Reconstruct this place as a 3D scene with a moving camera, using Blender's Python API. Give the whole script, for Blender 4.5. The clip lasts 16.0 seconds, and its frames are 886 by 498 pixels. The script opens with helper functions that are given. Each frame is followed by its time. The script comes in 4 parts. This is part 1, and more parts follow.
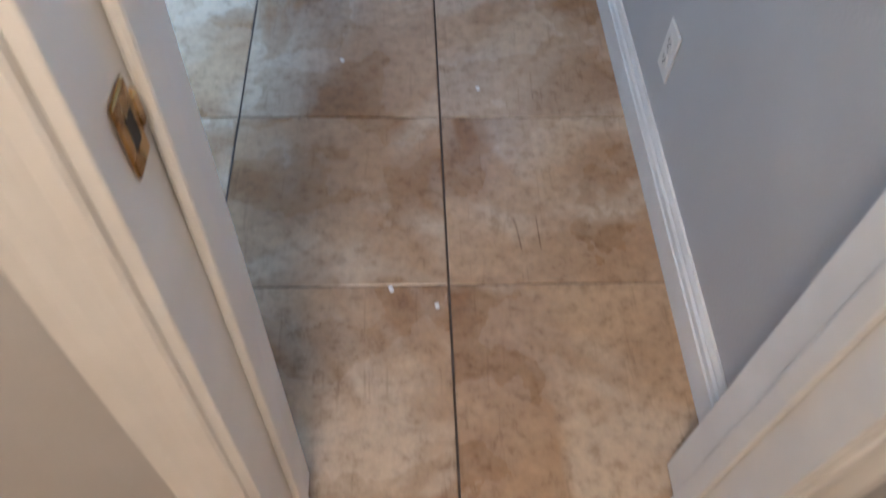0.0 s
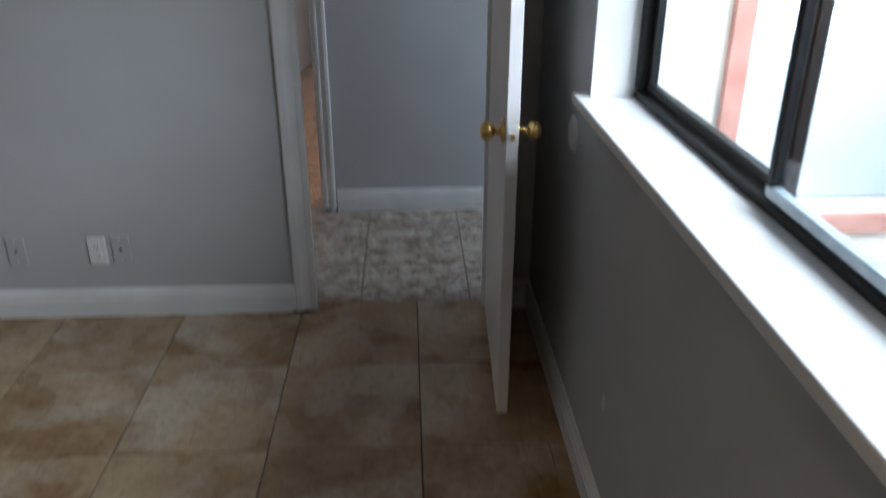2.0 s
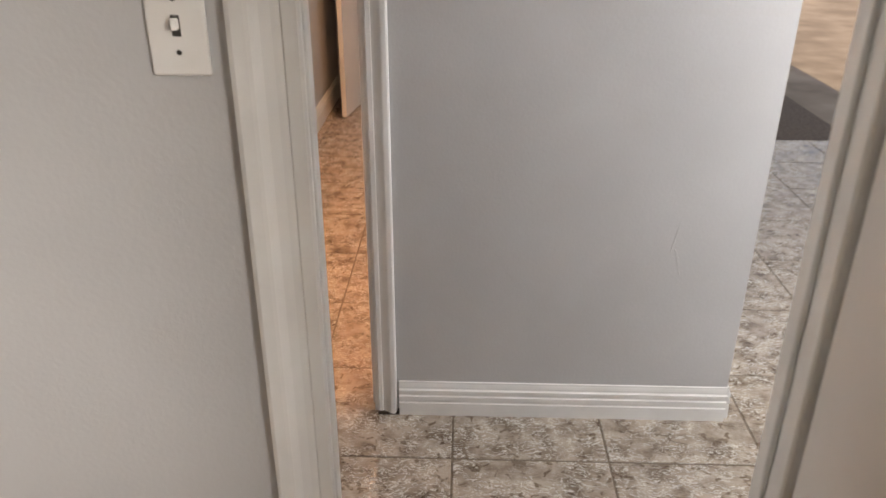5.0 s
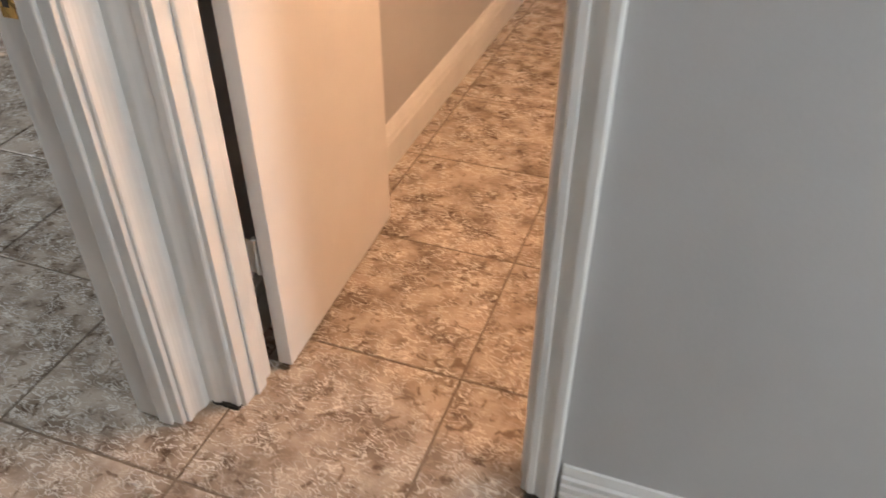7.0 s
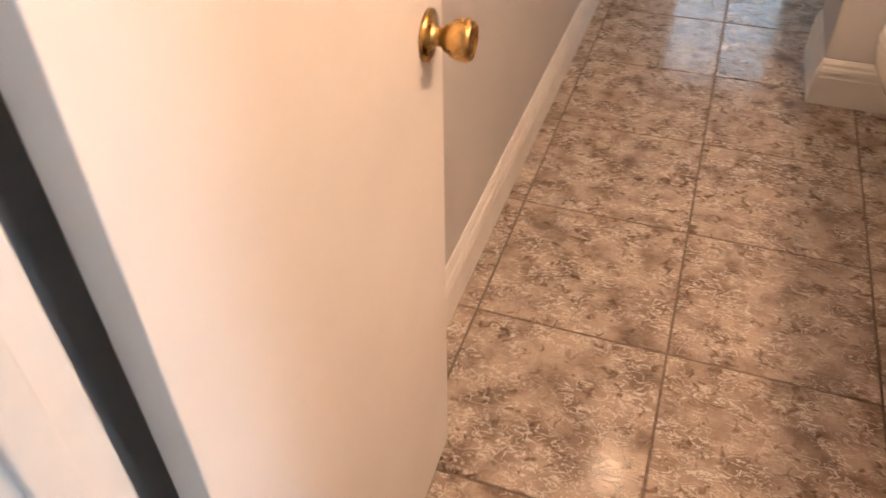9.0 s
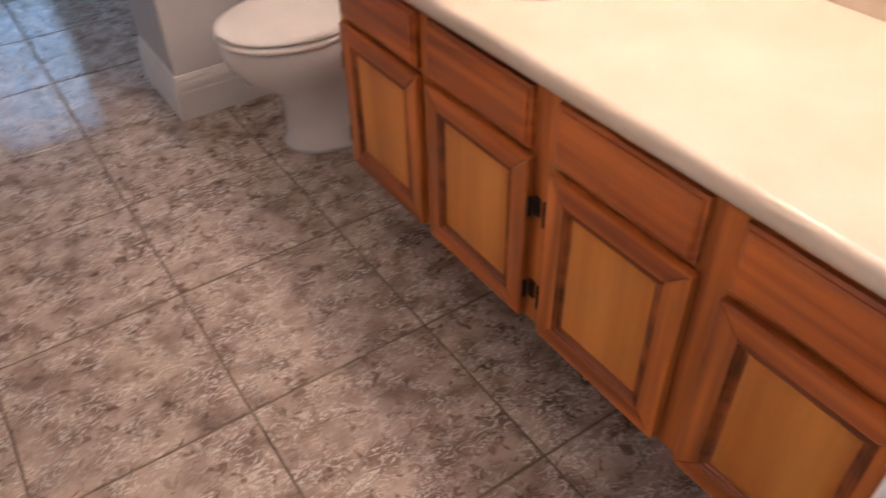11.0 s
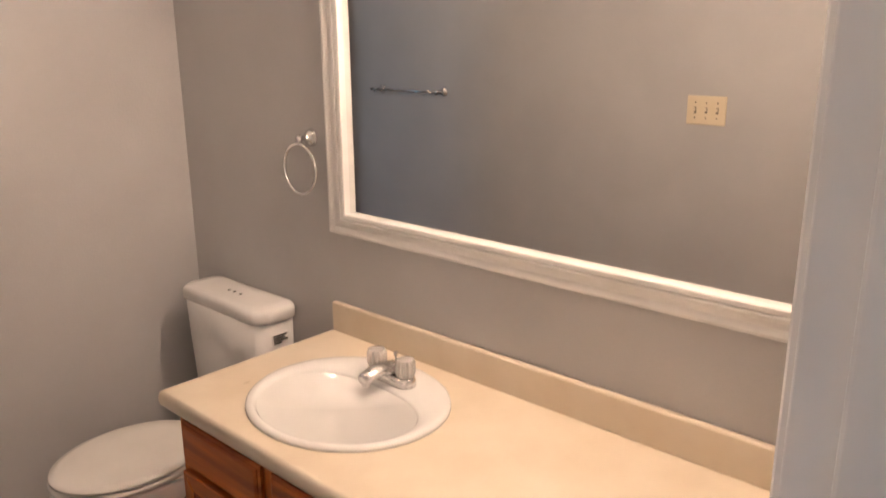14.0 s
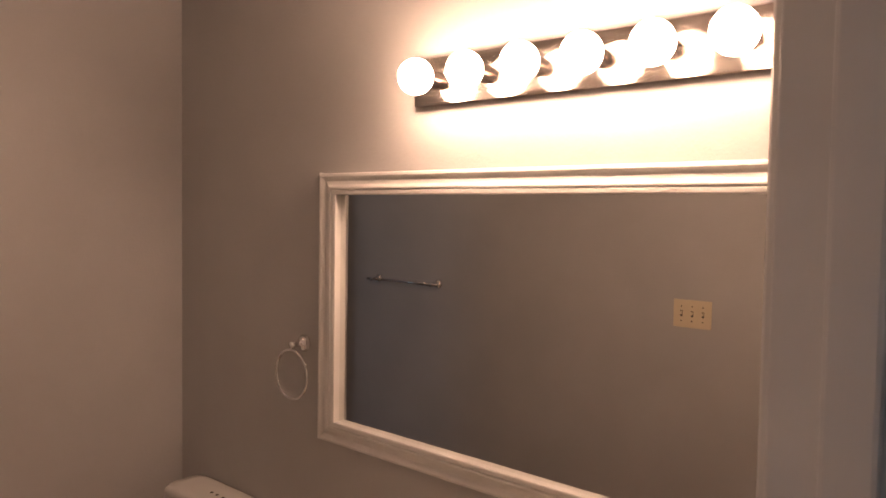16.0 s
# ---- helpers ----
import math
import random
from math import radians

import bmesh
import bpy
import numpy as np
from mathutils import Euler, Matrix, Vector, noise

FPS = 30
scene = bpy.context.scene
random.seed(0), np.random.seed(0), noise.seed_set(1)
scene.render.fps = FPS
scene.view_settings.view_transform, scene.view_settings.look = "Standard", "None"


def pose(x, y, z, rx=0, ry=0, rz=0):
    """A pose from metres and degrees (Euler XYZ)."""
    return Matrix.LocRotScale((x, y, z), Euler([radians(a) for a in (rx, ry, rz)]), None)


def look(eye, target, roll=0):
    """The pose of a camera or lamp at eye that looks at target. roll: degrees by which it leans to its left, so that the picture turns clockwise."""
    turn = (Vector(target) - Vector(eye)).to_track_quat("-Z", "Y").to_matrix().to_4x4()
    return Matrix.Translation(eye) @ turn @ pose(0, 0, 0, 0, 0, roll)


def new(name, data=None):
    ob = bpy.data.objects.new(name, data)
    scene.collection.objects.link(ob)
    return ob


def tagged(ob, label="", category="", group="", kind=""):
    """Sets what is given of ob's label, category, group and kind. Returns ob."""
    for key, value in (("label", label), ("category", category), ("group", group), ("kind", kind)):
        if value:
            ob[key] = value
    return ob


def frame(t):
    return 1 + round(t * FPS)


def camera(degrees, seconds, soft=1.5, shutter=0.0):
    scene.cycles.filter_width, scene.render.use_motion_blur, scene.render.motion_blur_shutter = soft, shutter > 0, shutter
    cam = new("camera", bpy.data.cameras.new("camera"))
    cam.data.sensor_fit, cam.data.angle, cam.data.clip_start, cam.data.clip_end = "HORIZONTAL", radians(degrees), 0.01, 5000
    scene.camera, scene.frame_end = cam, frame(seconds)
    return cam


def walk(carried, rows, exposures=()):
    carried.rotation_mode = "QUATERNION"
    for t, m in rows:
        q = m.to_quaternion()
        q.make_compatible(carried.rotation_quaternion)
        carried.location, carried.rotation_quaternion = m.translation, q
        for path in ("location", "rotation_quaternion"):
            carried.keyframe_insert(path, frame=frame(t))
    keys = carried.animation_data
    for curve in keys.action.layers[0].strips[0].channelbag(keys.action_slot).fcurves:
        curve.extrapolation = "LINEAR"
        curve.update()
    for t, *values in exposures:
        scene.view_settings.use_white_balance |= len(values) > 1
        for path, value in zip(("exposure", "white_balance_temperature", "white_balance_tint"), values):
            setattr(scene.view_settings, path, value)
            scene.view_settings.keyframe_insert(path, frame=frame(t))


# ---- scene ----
cam = camera(59.8, 16.0, shutter=0.4)
EXPOSURES = [(0, 1.42, 4900, 9), (0.5, 1.4, 4900, 10), (1.0, 1.35, 5400, 9), (1.5, 0.9, 6000, 11), (2.0, -0.5, 6700, 16), (2.5, -0.6, 7200, 18), (3.0, -0.7, 8000, 21), (3.5, -0.15, 10000, 28), (6, 0.75, 8400, 22), (8, 0.65, 8000, 16), (10.5, 0.55, 5500, 15), (12.5, 0.25, 5200, 4), (13.5, 0.2, 5500, 5), (14.5, -0.3, 6000, 10), (15.5, -1.0, 6700, 18), (16, -1.2, 6900, 22)]
PATH = [
    (0, (0.141, -4.436, 1.299), (0.249, -3.288, -0.335), 3.8),
    (0.5, (0.145, -4.332, 1.363), (0.234, -2.989, -0.117), 1.7),
    (1, (0.137, -4.16, 1.438), (0.266, -2.631, 0.154), 2.7),
    (1.5, (0.184, -3.94, 1.479), (0.295, -2.284, 0.363), 1.4),
    (1.8, (0.167, -3.743, 1.514), (0.304, -2.013, 0.521), 1.0),
    (2, (0.214, -3.638, 1.528), (0.297, -1.822, 0.695), -0.0),
    (2.5, (0.185, -3.374, 1.567), (0.256, -1.492, 0.893), -0.7),
    (3, (0.164, -3.063, 1.594), (0.204, -1.167, 0.96), -0.1),
    (3.5, (0.117, -2.7, 1.582), (0.133, -0.801, 0.956), -0.2),
    (3.7, (0.096, -2.556, 1.598), (0.102, -0.657, 0.969), -0.2),
    (5.8, (0.009, -1.317, 1.435), (-0.168, 0.358, 0.356), 1.3),
    (6, (0.067, -1.195, 1.412), (-0.224, 0.434, 0.288), -0.6),
    (6.5, (0.019, -0.941, 1.329), (-0.383, 0.637, 0.169), -0.9),
    (7, (-0.076, -0.708, 1.33), (-0.617, 0.778, 0.105), -0.1),
    (7.5, (-0.111, -0.493, 1.329), (-0.871, 0.879, 0.087), -3.4),
    (8, (-0.199, -0.274, 1.348), (-1.027, 1.043, 0.091), -3.7),
    (8.2, (-0.283, -0.164, 1.339), (-1.079, 1.146, 0.054), -2.8),
    (10.3, (-0.664, 0.246, 1.393), (-0.33, 1.694, 0.055), -3.4),
    (10.5, (-0.642, 0.272, 1.356), (-0.156, 1.682, 0.023), -2.8),
    (11, (-0.673, 0.245, 1.375), (0.152, 1.514, 0.068), -1.6),
    (11.5, (-0.694, 0.238, 1.406), (0.384, 1.357, 0.147), -0.2),
    (12, (-0.721, 0.215, 1.434), (0.428, 1.318, 0.224), -1.6),
    (12.5, (-0.734, 0.191, 1.48), (0.505, 1.365, 0.437), -1.3),
    (13, (-0.748, 0.196, 1.53), (0.592, 1.418, 0.687), -1.2),
    (13.5, (-0.759, 0.189, 1.574), (0.645, 1.455, 0.92), -0.8),
    (14, (-0.757, 0.177, 1.642), (0.671, 1.474, 1.114), -0.4),
    (14.5, (-0.767, 0.176, 1.69), (0.69, 1.491, 1.305), 0.1),
    (15, (-0.769, 0.184, 1.711), (0.709, 1.505, 1.451), 0.3),
    (15.5, (-0.789, 0.179, 1.707), (0.711, 1.496, 1.58), 0.5),
    (16, (-0.765, 0.147, 1.765), (0.719, 1.484, 1.665), 0.9),
]
walk(cam, [(t, look(eye, target, roll)) for t, eye, target, roll in PATH],
     EXPOSURES)

# ---- world and light ----
world = bpy.data.worlds.new("sky")
scene.world = world
world.use_nodes = True
_sky = world.node_tree.nodes.new("ShaderNodeTexSky")
_sky.sky_type, _sky.sun_disc = "NISHITA", False
_sky.sun_elevation, _sky.sun_rotation = radians(46), radians(197)
world.node_tree.links.new(_sky.outputs[0], world.node_tree.nodes["Background"].inputs[0])
world.node_tree.nodes["Background"].inputs[1].default_value = 0.15
_sun = new("sun", bpy.data.lights.new("sun", "SUN"))
_sun.data.energy, _sun.data.angle, _sun.data.color = 2.0, radians(0.5), (1, 0.95, 0.87)
_sun.matrix_world = look((-3, -10, 11), (0, 0, 0))


def window_light(eye, target, width, height, watts, color=(0.90, 0.95, 1.0)):
    lamp = new("window_daylight", bpy.data.lights.new("window_daylight", "AREA"))
    lamp.data.shape, lamp.data.size, lamp.data.size_y = "RECTANGLE", width, height
    lamp.data.energy, lamp.data.color = watts, color
    lamp.matrix_world = look(eye, target)
    return lamp


window_light((2.2, -2.7, 2.15), (-0.9, -2.5, 0.8), 1.9, 1.5, 300, (0.70, 0.87, 1.0))
window_light((2.02, -0.76, 1.55), (1.7, 0.5, 1.1), 1.0, 1.0, 58, (0.62, 0.81, 1.0))
window_light((-3.9, 0.4, 1.5), (-1.0, 0.3, 0.6), 1.4, 1.1, 27, (0.60, 0.80, 1.0))
# daylight for the unseen tub window, added to blue the side wall
window_light((1.38, 3.7, 1.7), (-0.5, 3.6, 1.0), 0.8, 0.7, 5, (0.66, 0.84, 1.0))
window_light((-0.6, 6.75, 1.5), (-0.6, 4.0, 0.5), 1.3, 1.1, 9, (0.66, 0.84, 1.0))

# ---- materials ----


def mat(name, a, b, scale=8.0, rough=0.5, metal=0.0, bump=0.0, bscale=120.0, stretch=(1, 1, 1), vary=0.0, detail=5.0, spec=0.5, rvar=0.1, lo=0.35, hi=0.65):
    m = bpy.data.materials.new(name)
    m.use_nodes = True
    nt = m.node_tree
    N, L = nt.nodes, nt.links
    p = N["Principled BSDF"]
    p.inputs["Metallic"].default_value = metal
    p.inputs["Specular IOR Level"].default_value = spec
    tc = N.new("ShaderNodeTexCoord")
    mp = N.new("ShaderNodeMapping")
    mp.inputs["Scale"].default_value = stretch
    L.new(tc.outputs["Object"], mp.inputs[0])
    src = mp.outputs[0]
    oi = N.new("ShaderNodeObjectInfo")
    if vary:
        add = N.new("ShaderNodeVectorMath")
        add.operation = "ADD"
        mul = N.new("ShaderNodeMath")
        mul.operation = "MULTIPLY"
        mul.inputs[1].default_value = 37.0
        L.new(oi.outputs["Random"], mul.inputs[0])
        L.new(src, add.inputs[0])
        L.new(mul.outputs[0], add.inputs[1])
        src = add.outputs[0]
    n1 = N.new("ShaderNodeTexNoise")
    n1.inputs["Scale"].default_value, n1.inputs["Detail"].default_value = scale, detail
    L.new(src, n1.inputs["Vector"])
    ramp = N.new("ShaderNodeValToRGB")
    ramp.color_ramp.elements[0].position, ramp.color_ramp.elements[0].color = lo, (*a, 1)
    ramp.color_ramp.elements[1].position, ramp.color_ramp.elements[1].color = hi, (*b, 1)
    L.new(n1.outputs["Fac"], ramp.inputs[0])
    L.new(ramp.outputs[0], p.inputs["Base Color"])
    mr = N.new("ShaderNodeMapRange")
    mr.inputs["To Min"].default_value, mr.inputs["To Max"].default_value = max(0.0, rough - rvar), min(1.0, rough + rvar)
    L.new(n1.outputs["Fac"], mr.inputs["Value"])
    L.new(mr.outputs[0], p.inputs["Roughness"])
    if bump:
        n2 = N.new("ShaderNodeTexNoise")
        n2.inputs["Scale"].default_value, n2.inputs["Detail"].default_value = bscale, 3.0
        L.new(src, n2.inputs["Vector"])
        bp = N.new("ShaderNodeBump")
        bp.inputs["Strength"].default_value, bp.inputs["Distance"].default_value = bump, 0.002
        L.new(n2.outputs["Fac"], bp.inputs["Height"])
        L.new(bp.outputs[0], p.inputs["Normal"])
    return m


def grain_mat(name, dark, light, axis, scale=1.0):
    """Wood with stretched grain along one axis (0 x, 1 y, 2 z) and slow colour drift."""
    st = [28.0, 28.0, 28.0]
    st[axis] = 1.6
    m = mat(name, dark, light, scale=scale, rough=0.34, stretch=st, bump=0.15, bscale=2.5, detail=8, vary=1, lo=0.36, hi=0.66)
    return m


def tile_brown(name):
    m = mat(name, (0.25, 0.142, 0.068), (0.41, 0.29, 0.18), scale=3.4, rough=0.28, bump=0.4, bscale=34, vary=1, detail=9, rvar=0.14, lo=0.36, hi=0.62)
    nt = m.node_tree
    N, L = nt.nodes, nt.links
    p = N["Principled BSDF"]
    old = p.inputs["Base Color"].links[0].from_socket
    tc = N.new("ShaderNodeTexCoord")
    oi = N.new("ShaderNodeObjectInfo")
    mul = N.new("ShaderNodeMath")
    mul.operation, mul.inputs[1].default_value = "MULTIPLY", 91.0
    L.new(oi.outputs["Random"], mul.inputs[0])
    add = N.new("ShaderNodeVectorMath")
    L.new(tc.outputs["Object"], add.inputs[0])
    L.new(mul.outputs[0], add.inputs[1])
    big = N.new("ShaderNodeTexNoise")
    big.inputs["Scale"].default_value, big.inputs["Detail"].default_value, big.inputs["Distortion"].default_value = 1.9, 5.0, 0.9
    L.new(add.outputs[0], big.inputs["Vector"])
    r = N.new("ShaderNodeValToRGB")
    r.color_ramp.elements[0].position, r.color_ramp.elements[1].position = 0.50, 0.60
    L.new(big.outputs["Fac"], r.inputs[0])
    mix = N.new("ShaderNodeMix")
    mix.data_type = "RGBA"
    fac = N.new("ShaderNodeMath")
    fac.operation, fac.inputs[1].default_value = "MULTIPLY", 0.62
    L.new(r.outputs[0], fac.inputs[0])
    L.new(fac.outputs[0], mix.inputs["Factor"])
    L.new(old, mix.inputs["A"])
    mix.inputs["B"].default_value = (0.50, 0.42, 0.325, 1)
    # fine scratches along the sheet
    mp = N.new("ShaderNodeMapping")
    mp.inputs["Scale"].default_value = (90, 7, 1)
    L.new(add.outputs[0], mp.inputs[0])
    sc = N.new("ShaderNodeTexNoise")
    sc.inputs["Scale"].default_value, sc.inputs["Detail"].default_value = 1.0, 3.0
    L.new(mp.outputs[0], sc.inputs["Vector"])
    sr = N.new("ShaderNodeValToRGB")
    sr.color_ramp.elements[0].position, sr.color_ramp.elements[0].color = 0.27, (0.55, 0.5, 0.45, 1)
    sr.color_ramp.elements[1].position, sr.color_ramp.elements[1].color = 0.38, (1, 1, 1, 1)
    L.new(sc.outputs["Fac"], sr.inputs[0])
    m2 = N.new("ShaderNodeMix")
    m2.data_type, m2.blend_type = "RGBA", "MULTIPLY"
    m2.inputs["Factor"].default_value = 0.4
    L.new(mix.outputs["Result"], m2.inputs["A"])
    L.new(sr.outputs[0], m2.inputs["B"])
    # fine speckle and pits
    sp = N.new("ShaderNodeTexNoise")
    sp.inputs["Scale"].default_value, sp.inputs["Detail"].default_value, sp.inputs["Roughness"].default_value = 38.0, 9.0, 0.72
    L.new(add.outputs[0], sp.inputs["Vector"])
    spr = N.new("ShaderNodeValToRGB")
    el = spr.color_ramp.elements
    el[0].position, el[0].color = 0.34, (0.66, 0.60, 0.54, 1)
    el[1].position, el[1].color = 0.66, (1.22, 1.2, 1.18, 1)
    mid = el.new(0.47)
    mid.color = (0.98, 0.97, 0.96, 1)
    L.new(sp.outputs["Fac"], spr.inputs[0])
    m3 = N.new("ShaderNodeMix")
    m3.data_type, m3.blend_type = "RGBA", "MULTIPLY"
    m3.inputs["Factor"].default_value = 0.9
    L.new(m2.outputs["Result"], m3.inputs["A"])
    L.new(spr.outputs[0], m3.inputs["B"])
    # thin dark cracks that run along the tile, in places
    cm = N.new("ShaderNodeMapping")
    cm.inputs["Scale"].default_value = (4.0, 0.55, 1)
    L.new(add.outputs[0], cm.inputs[0])
    cn = N.new("ShaderNodeTexNoise")
    cn.inputs["Scale"].default_value, cn.inputs["Detail"].default_value, cn.inputs["Distortion"].default_value = 1.0, 2.0, 0.1
    L.new(cm.outputs[0], cn.inputs["Vector"])
    cs = N.new("ShaderNodeMath")
    cs.operation, cs.inputs[1].default_value = "SUBTRACT", 0.56
    L.new(cn.outputs["Fac"], cs.inputs[0])
    ca = N.new("ShaderNodeMath")
    ca.operation = "ABSOLUTE"
    L.new(cs.outputs[0], ca.inputs[0])
    cr = N.new("ShaderNodeValToRGB")
    cr.color_ramp.elements[0].position, cr.color_ramp.elements[0].color = 0.001, (0.45, 0.38, 0.32, 1)
    cr.color_ramp.elements[1].position, cr.color_ramp.elements[1].color = 0.004, (1, 1, 1, 1)
    L.new(ca.outputs[0], cr.inputs[0])
    ck = N.new("ShaderNodeTexNoise")
    ck.inputs["Scale"].default_value = 4.5
    L.new(add.outputs[0], ck.inputs["Vector"])
    ckr = N.new("ShaderNodeValToRGB")
    ckr.color_ramp.elements[0].position, ckr.color_ramp.elements[1].position = 0.60, 0.66
    L.new(ck.outputs["Fac"], ckr.inputs[0])
    m4 = N.new("ShaderNodeMix")
    m4.data_type, m4.blend_type = "RGBA", "MULTIPLY"
    L.new(ckr.outputs[0], m4.inputs["Factor"])
    L.new(m3.outputs["Result"], m4.inputs["A"])
    L.new(cr.outputs[0], m4.inputs["B"])
    L.new(m4.outputs["Result"], p.inputs["Base Color"])
    return m


def tile_stone(name):
    """Marbled tile: grey-brown clouds, dark flecks and pale crystalline streaks in relief."""
    m = mat(name, (0.21, 0.155, 0.118), (0.47, 0.385, 0.315), scale=15, rough=0.10, bump=0.0, vary=1, detail=12, rvar=0.05, lo=0.36, hi=0.60)
    nt = m.node_tree
    N, L = nt.nodes, nt.links
    p = N["Principled BSDF"]
    old = p.inputs["Base Color"].links[0].from_socket
    tc = N.new("ShaderNodeTexCoord")
    oi = N.new("ShaderNodeObjectInfo")
    mul = N.new("ShaderNodeMath")
    mul.operation, mul.inputs[1].default_value = "MULTIPLY", 53.0
    L.new(oi.outputs["Random"], mul.inputs[0])
    add = N.new("ShaderNodeVectorMath")
    L.new(tc.outputs["Object"], add.inputs[0])
    L.new(mul.outputs[0], add.inputs[1])
    mp = N.new("ShaderNodeMapping")
    mp.inputs["Rotation"].default_value = (0, 0, 0.5)
    mp.inputs["Scale"].default_value = (1.0, 1.9, 1.0)
    L.new(add.outputs[0], mp.inputs[0])
    st = N.new("ShaderNodeTexNoise")
    st.inputs["Scale"].default_value, st.inputs["Detail"].default_value, st.inputs["Distortion"].default_value = 30, 12, 1.1
    L.new(mp.outputs[0], st.inputs["Vector"])
    sub = N.new("ShaderNodeMath")
    sub.operation, sub.inputs[1].default_value = "SUBTRACT", 0.5
    L.new(st.outputs["Fac"], sub.inputs[0])
    ab = N.new("ShaderNodeMath")
    ab.operation = "ABSOLUTE"
    L.new(sub.outputs[0], ab.inputs[0])
    r = N.new("ShaderNodeValToRGB")
    e = r.color_ramp.elements
    e[0].position, e[0].color = 0.008, (1, 1, 1, 1)
    e[1].position, e[1].color = 0.040, (0, 0, 0, 1)
    L.new(ab.outputs[0], r.inputs[0])
    msk = N.new("ShaderNodeTexNoise")
    msk.inputs["Scale"].default_value, msk.inputs["Detail"].default_value = 11, 6
    L.new(add.outputs[0], msk.inputs["Vector"])
    mk = N.new("ShaderNodeValToRGB")
    mk.color_ramp.elements[0].position, mk.color_ramp.elements[0].color = 0.38, (0.12, 0.12, 0.12, 1)
    mk.color_ramp.elements[1].position, mk.color_ramp.elements[1].color = 0.54, (0.85, 0.85, 0.85, 1)
    L.new(msk.outputs["Fac"], mk.inputs[0])
    fac = N.new("ShaderNodeMath")
    fac.operation = "MULTIPLY"
    L.new(r.outputs[0], fac.inputs[0])
    L.new(mk.outputs[0], fac.inputs[1])
    mix = N.new("ShaderNodeMix")
    mix.data_type = "RGBA"
    L.new(fac.outputs[0], mix.inputs["Factor"])
    L.new(old, mix.inputs["A"])
    mix.inputs["B"].default_value = (0.82, 0.78, 0.72, 1)
    dk = N.new("ShaderNodeTexNoise")
    dk.inputs["Scale"].default_value, dk.inputs["Detail"].default_value, dk.inputs["Distortion"].default_value = 34, 12, 0.9
    L.new(add.outputs[0], dk.inputs["Vector"])
    dr = N.new("ShaderNodeValToRGB")
    dr.color_ramp.elements[0].position, dr.color_ramp.elements[0].color = 0.33, (0.42, 0.36, 0.31, 1)
    dr.color_ramp.elements[1].position, dr.color_ramp.elements[1].color = 0.43, (1, 1, 1, 1)
    L.new(dk.outputs["Fac"], dr.inputs[0])
    m2 = N.new("ShaderNodeMix")
    m2.data_type, m2.blend_type = "RGBA", "MULTIPLY"
    m2.inputs["Factor"].default_value = 1.0
    L.new(mix.outputs["Result"], m2.inputs["A"])
    L.new(dr.outputs[0], m2.inputs["B"])
    L.new(m2.outputs["Result"], p.inputs["Base Color"])
    bp = N.new("ShaderNodeBump")
    bp.inputs["Strength"].default_value, bp.inputs["Distance"].default_value = 0.75, 0.002
    L.new(fac.outputs[0], bp.inputs["Height"])
    L.new(bp.outputs[0], p.inputs["Normal"])
    return m


def glass_mat(name, tint=(1, 1, 1), rough=0.0):
    m = bpy.data.materials.new(name)
    m.use_nodes = True
    N, L = m.node_tree.nodes, m.node_tree.links
    N.remove(N["Principled BSDF"])
    t = N.new("ShaderNodeBsdfTransparent")
    t.inputs[0].default_value = (*tint, 1)
    g = N.new("ShaderNodeBsdfGlossy")
    g.inputs["Roughness"].default_value = rough
    mx = N.new("ShaderNodeMixShader")
    mx.inputs[0].default_value = 0.05
    L.new(t.outputs[0], mx.inputs[1])
    L.new(g.outputs[0], mx.inputs[2])
    L.new(mx.outputs[0], N["Material Output"].inputs[0])
    return m


def emit_mat(name, color, strength):
    m = bpy.data.materials.new(name)
    m.use_nodes = True
    p = m.node_tree.nodes["Principled BSDF"]
    p.inputs["Base Color"].default_value = (0.8, 0.8, 0.8, 1)
    p.inputs["Emission Color"].default_value = (*color, 1)
    p.inputs["Emission Strength"].default_value = strength
    return m


M_WALL = mat("grey_wall_paint", (0.46, 0.455, 0.455), (0.495, 0.49, 0.49), scale=3, rough=0.46, bump=0.3, bscale=120, rvar=0.05)
M_CEIL = mat("ceiling_paint", (0.72, 0.71, 0.7), (0.78, 0.77, 0.76), scale=4, rough=0.85, bump=0.5, bscale=80)
M_TRIM = mat("white_trim_paint", (0.70, 0.69, 0.67), (0.78, 0.77, 0.75), scale=6, rough=0.34, bump=0.12, bscale=40, rvar=0.06)
M_DOOR = mat("door_paint", (0.72, 0.70, 0.68), (0.78, 0.76, 0.74), scale=3, rough=0.38, bump=0.1, bscale=70, rvar=0.05)
M_DIRT = mat("dark_gap_dirt", (0.02, 0.016, 0.012), (0.08, 0.06, 0.045), scale=60, rough=0.9)
M_BTILE = tile_brown("brown_floor_tile")
M_STILE = tile_stone("marbled_floor_tile")
M_GROUT = mat("brown_grout", (0.12, 0.085, 0.06), (0.2, 0.15, 0.11), scale=50, rough=0.9, bump=0.4, bscale=300)
M_DGROUT = mat("dark_grout", (0.04, 0.03, 0.025), (0.09, 0.065, 0.05), scale=50, rough=0.9, bump=0.4, bscale=300)
M_BRASS = mat("brass", (0.78, 0.50, 0.16), (0.86, 0.60, 0.24), scale=20, rough=0.16, metal=1.0, rvar=0.06)
M_BRASS2 = mat("worn_brass", (0.40, 0.24, 0.08), (0.70, 0.46, 0.18), scale=45, rough=0.28, metal=1.0)
M_CHROME = mat("chrome", (0.72, 0.71, 0.70), (0.84, 0.83, 0.82), scale=30, rough=0.12, metal=1.0, rvar=0.08)
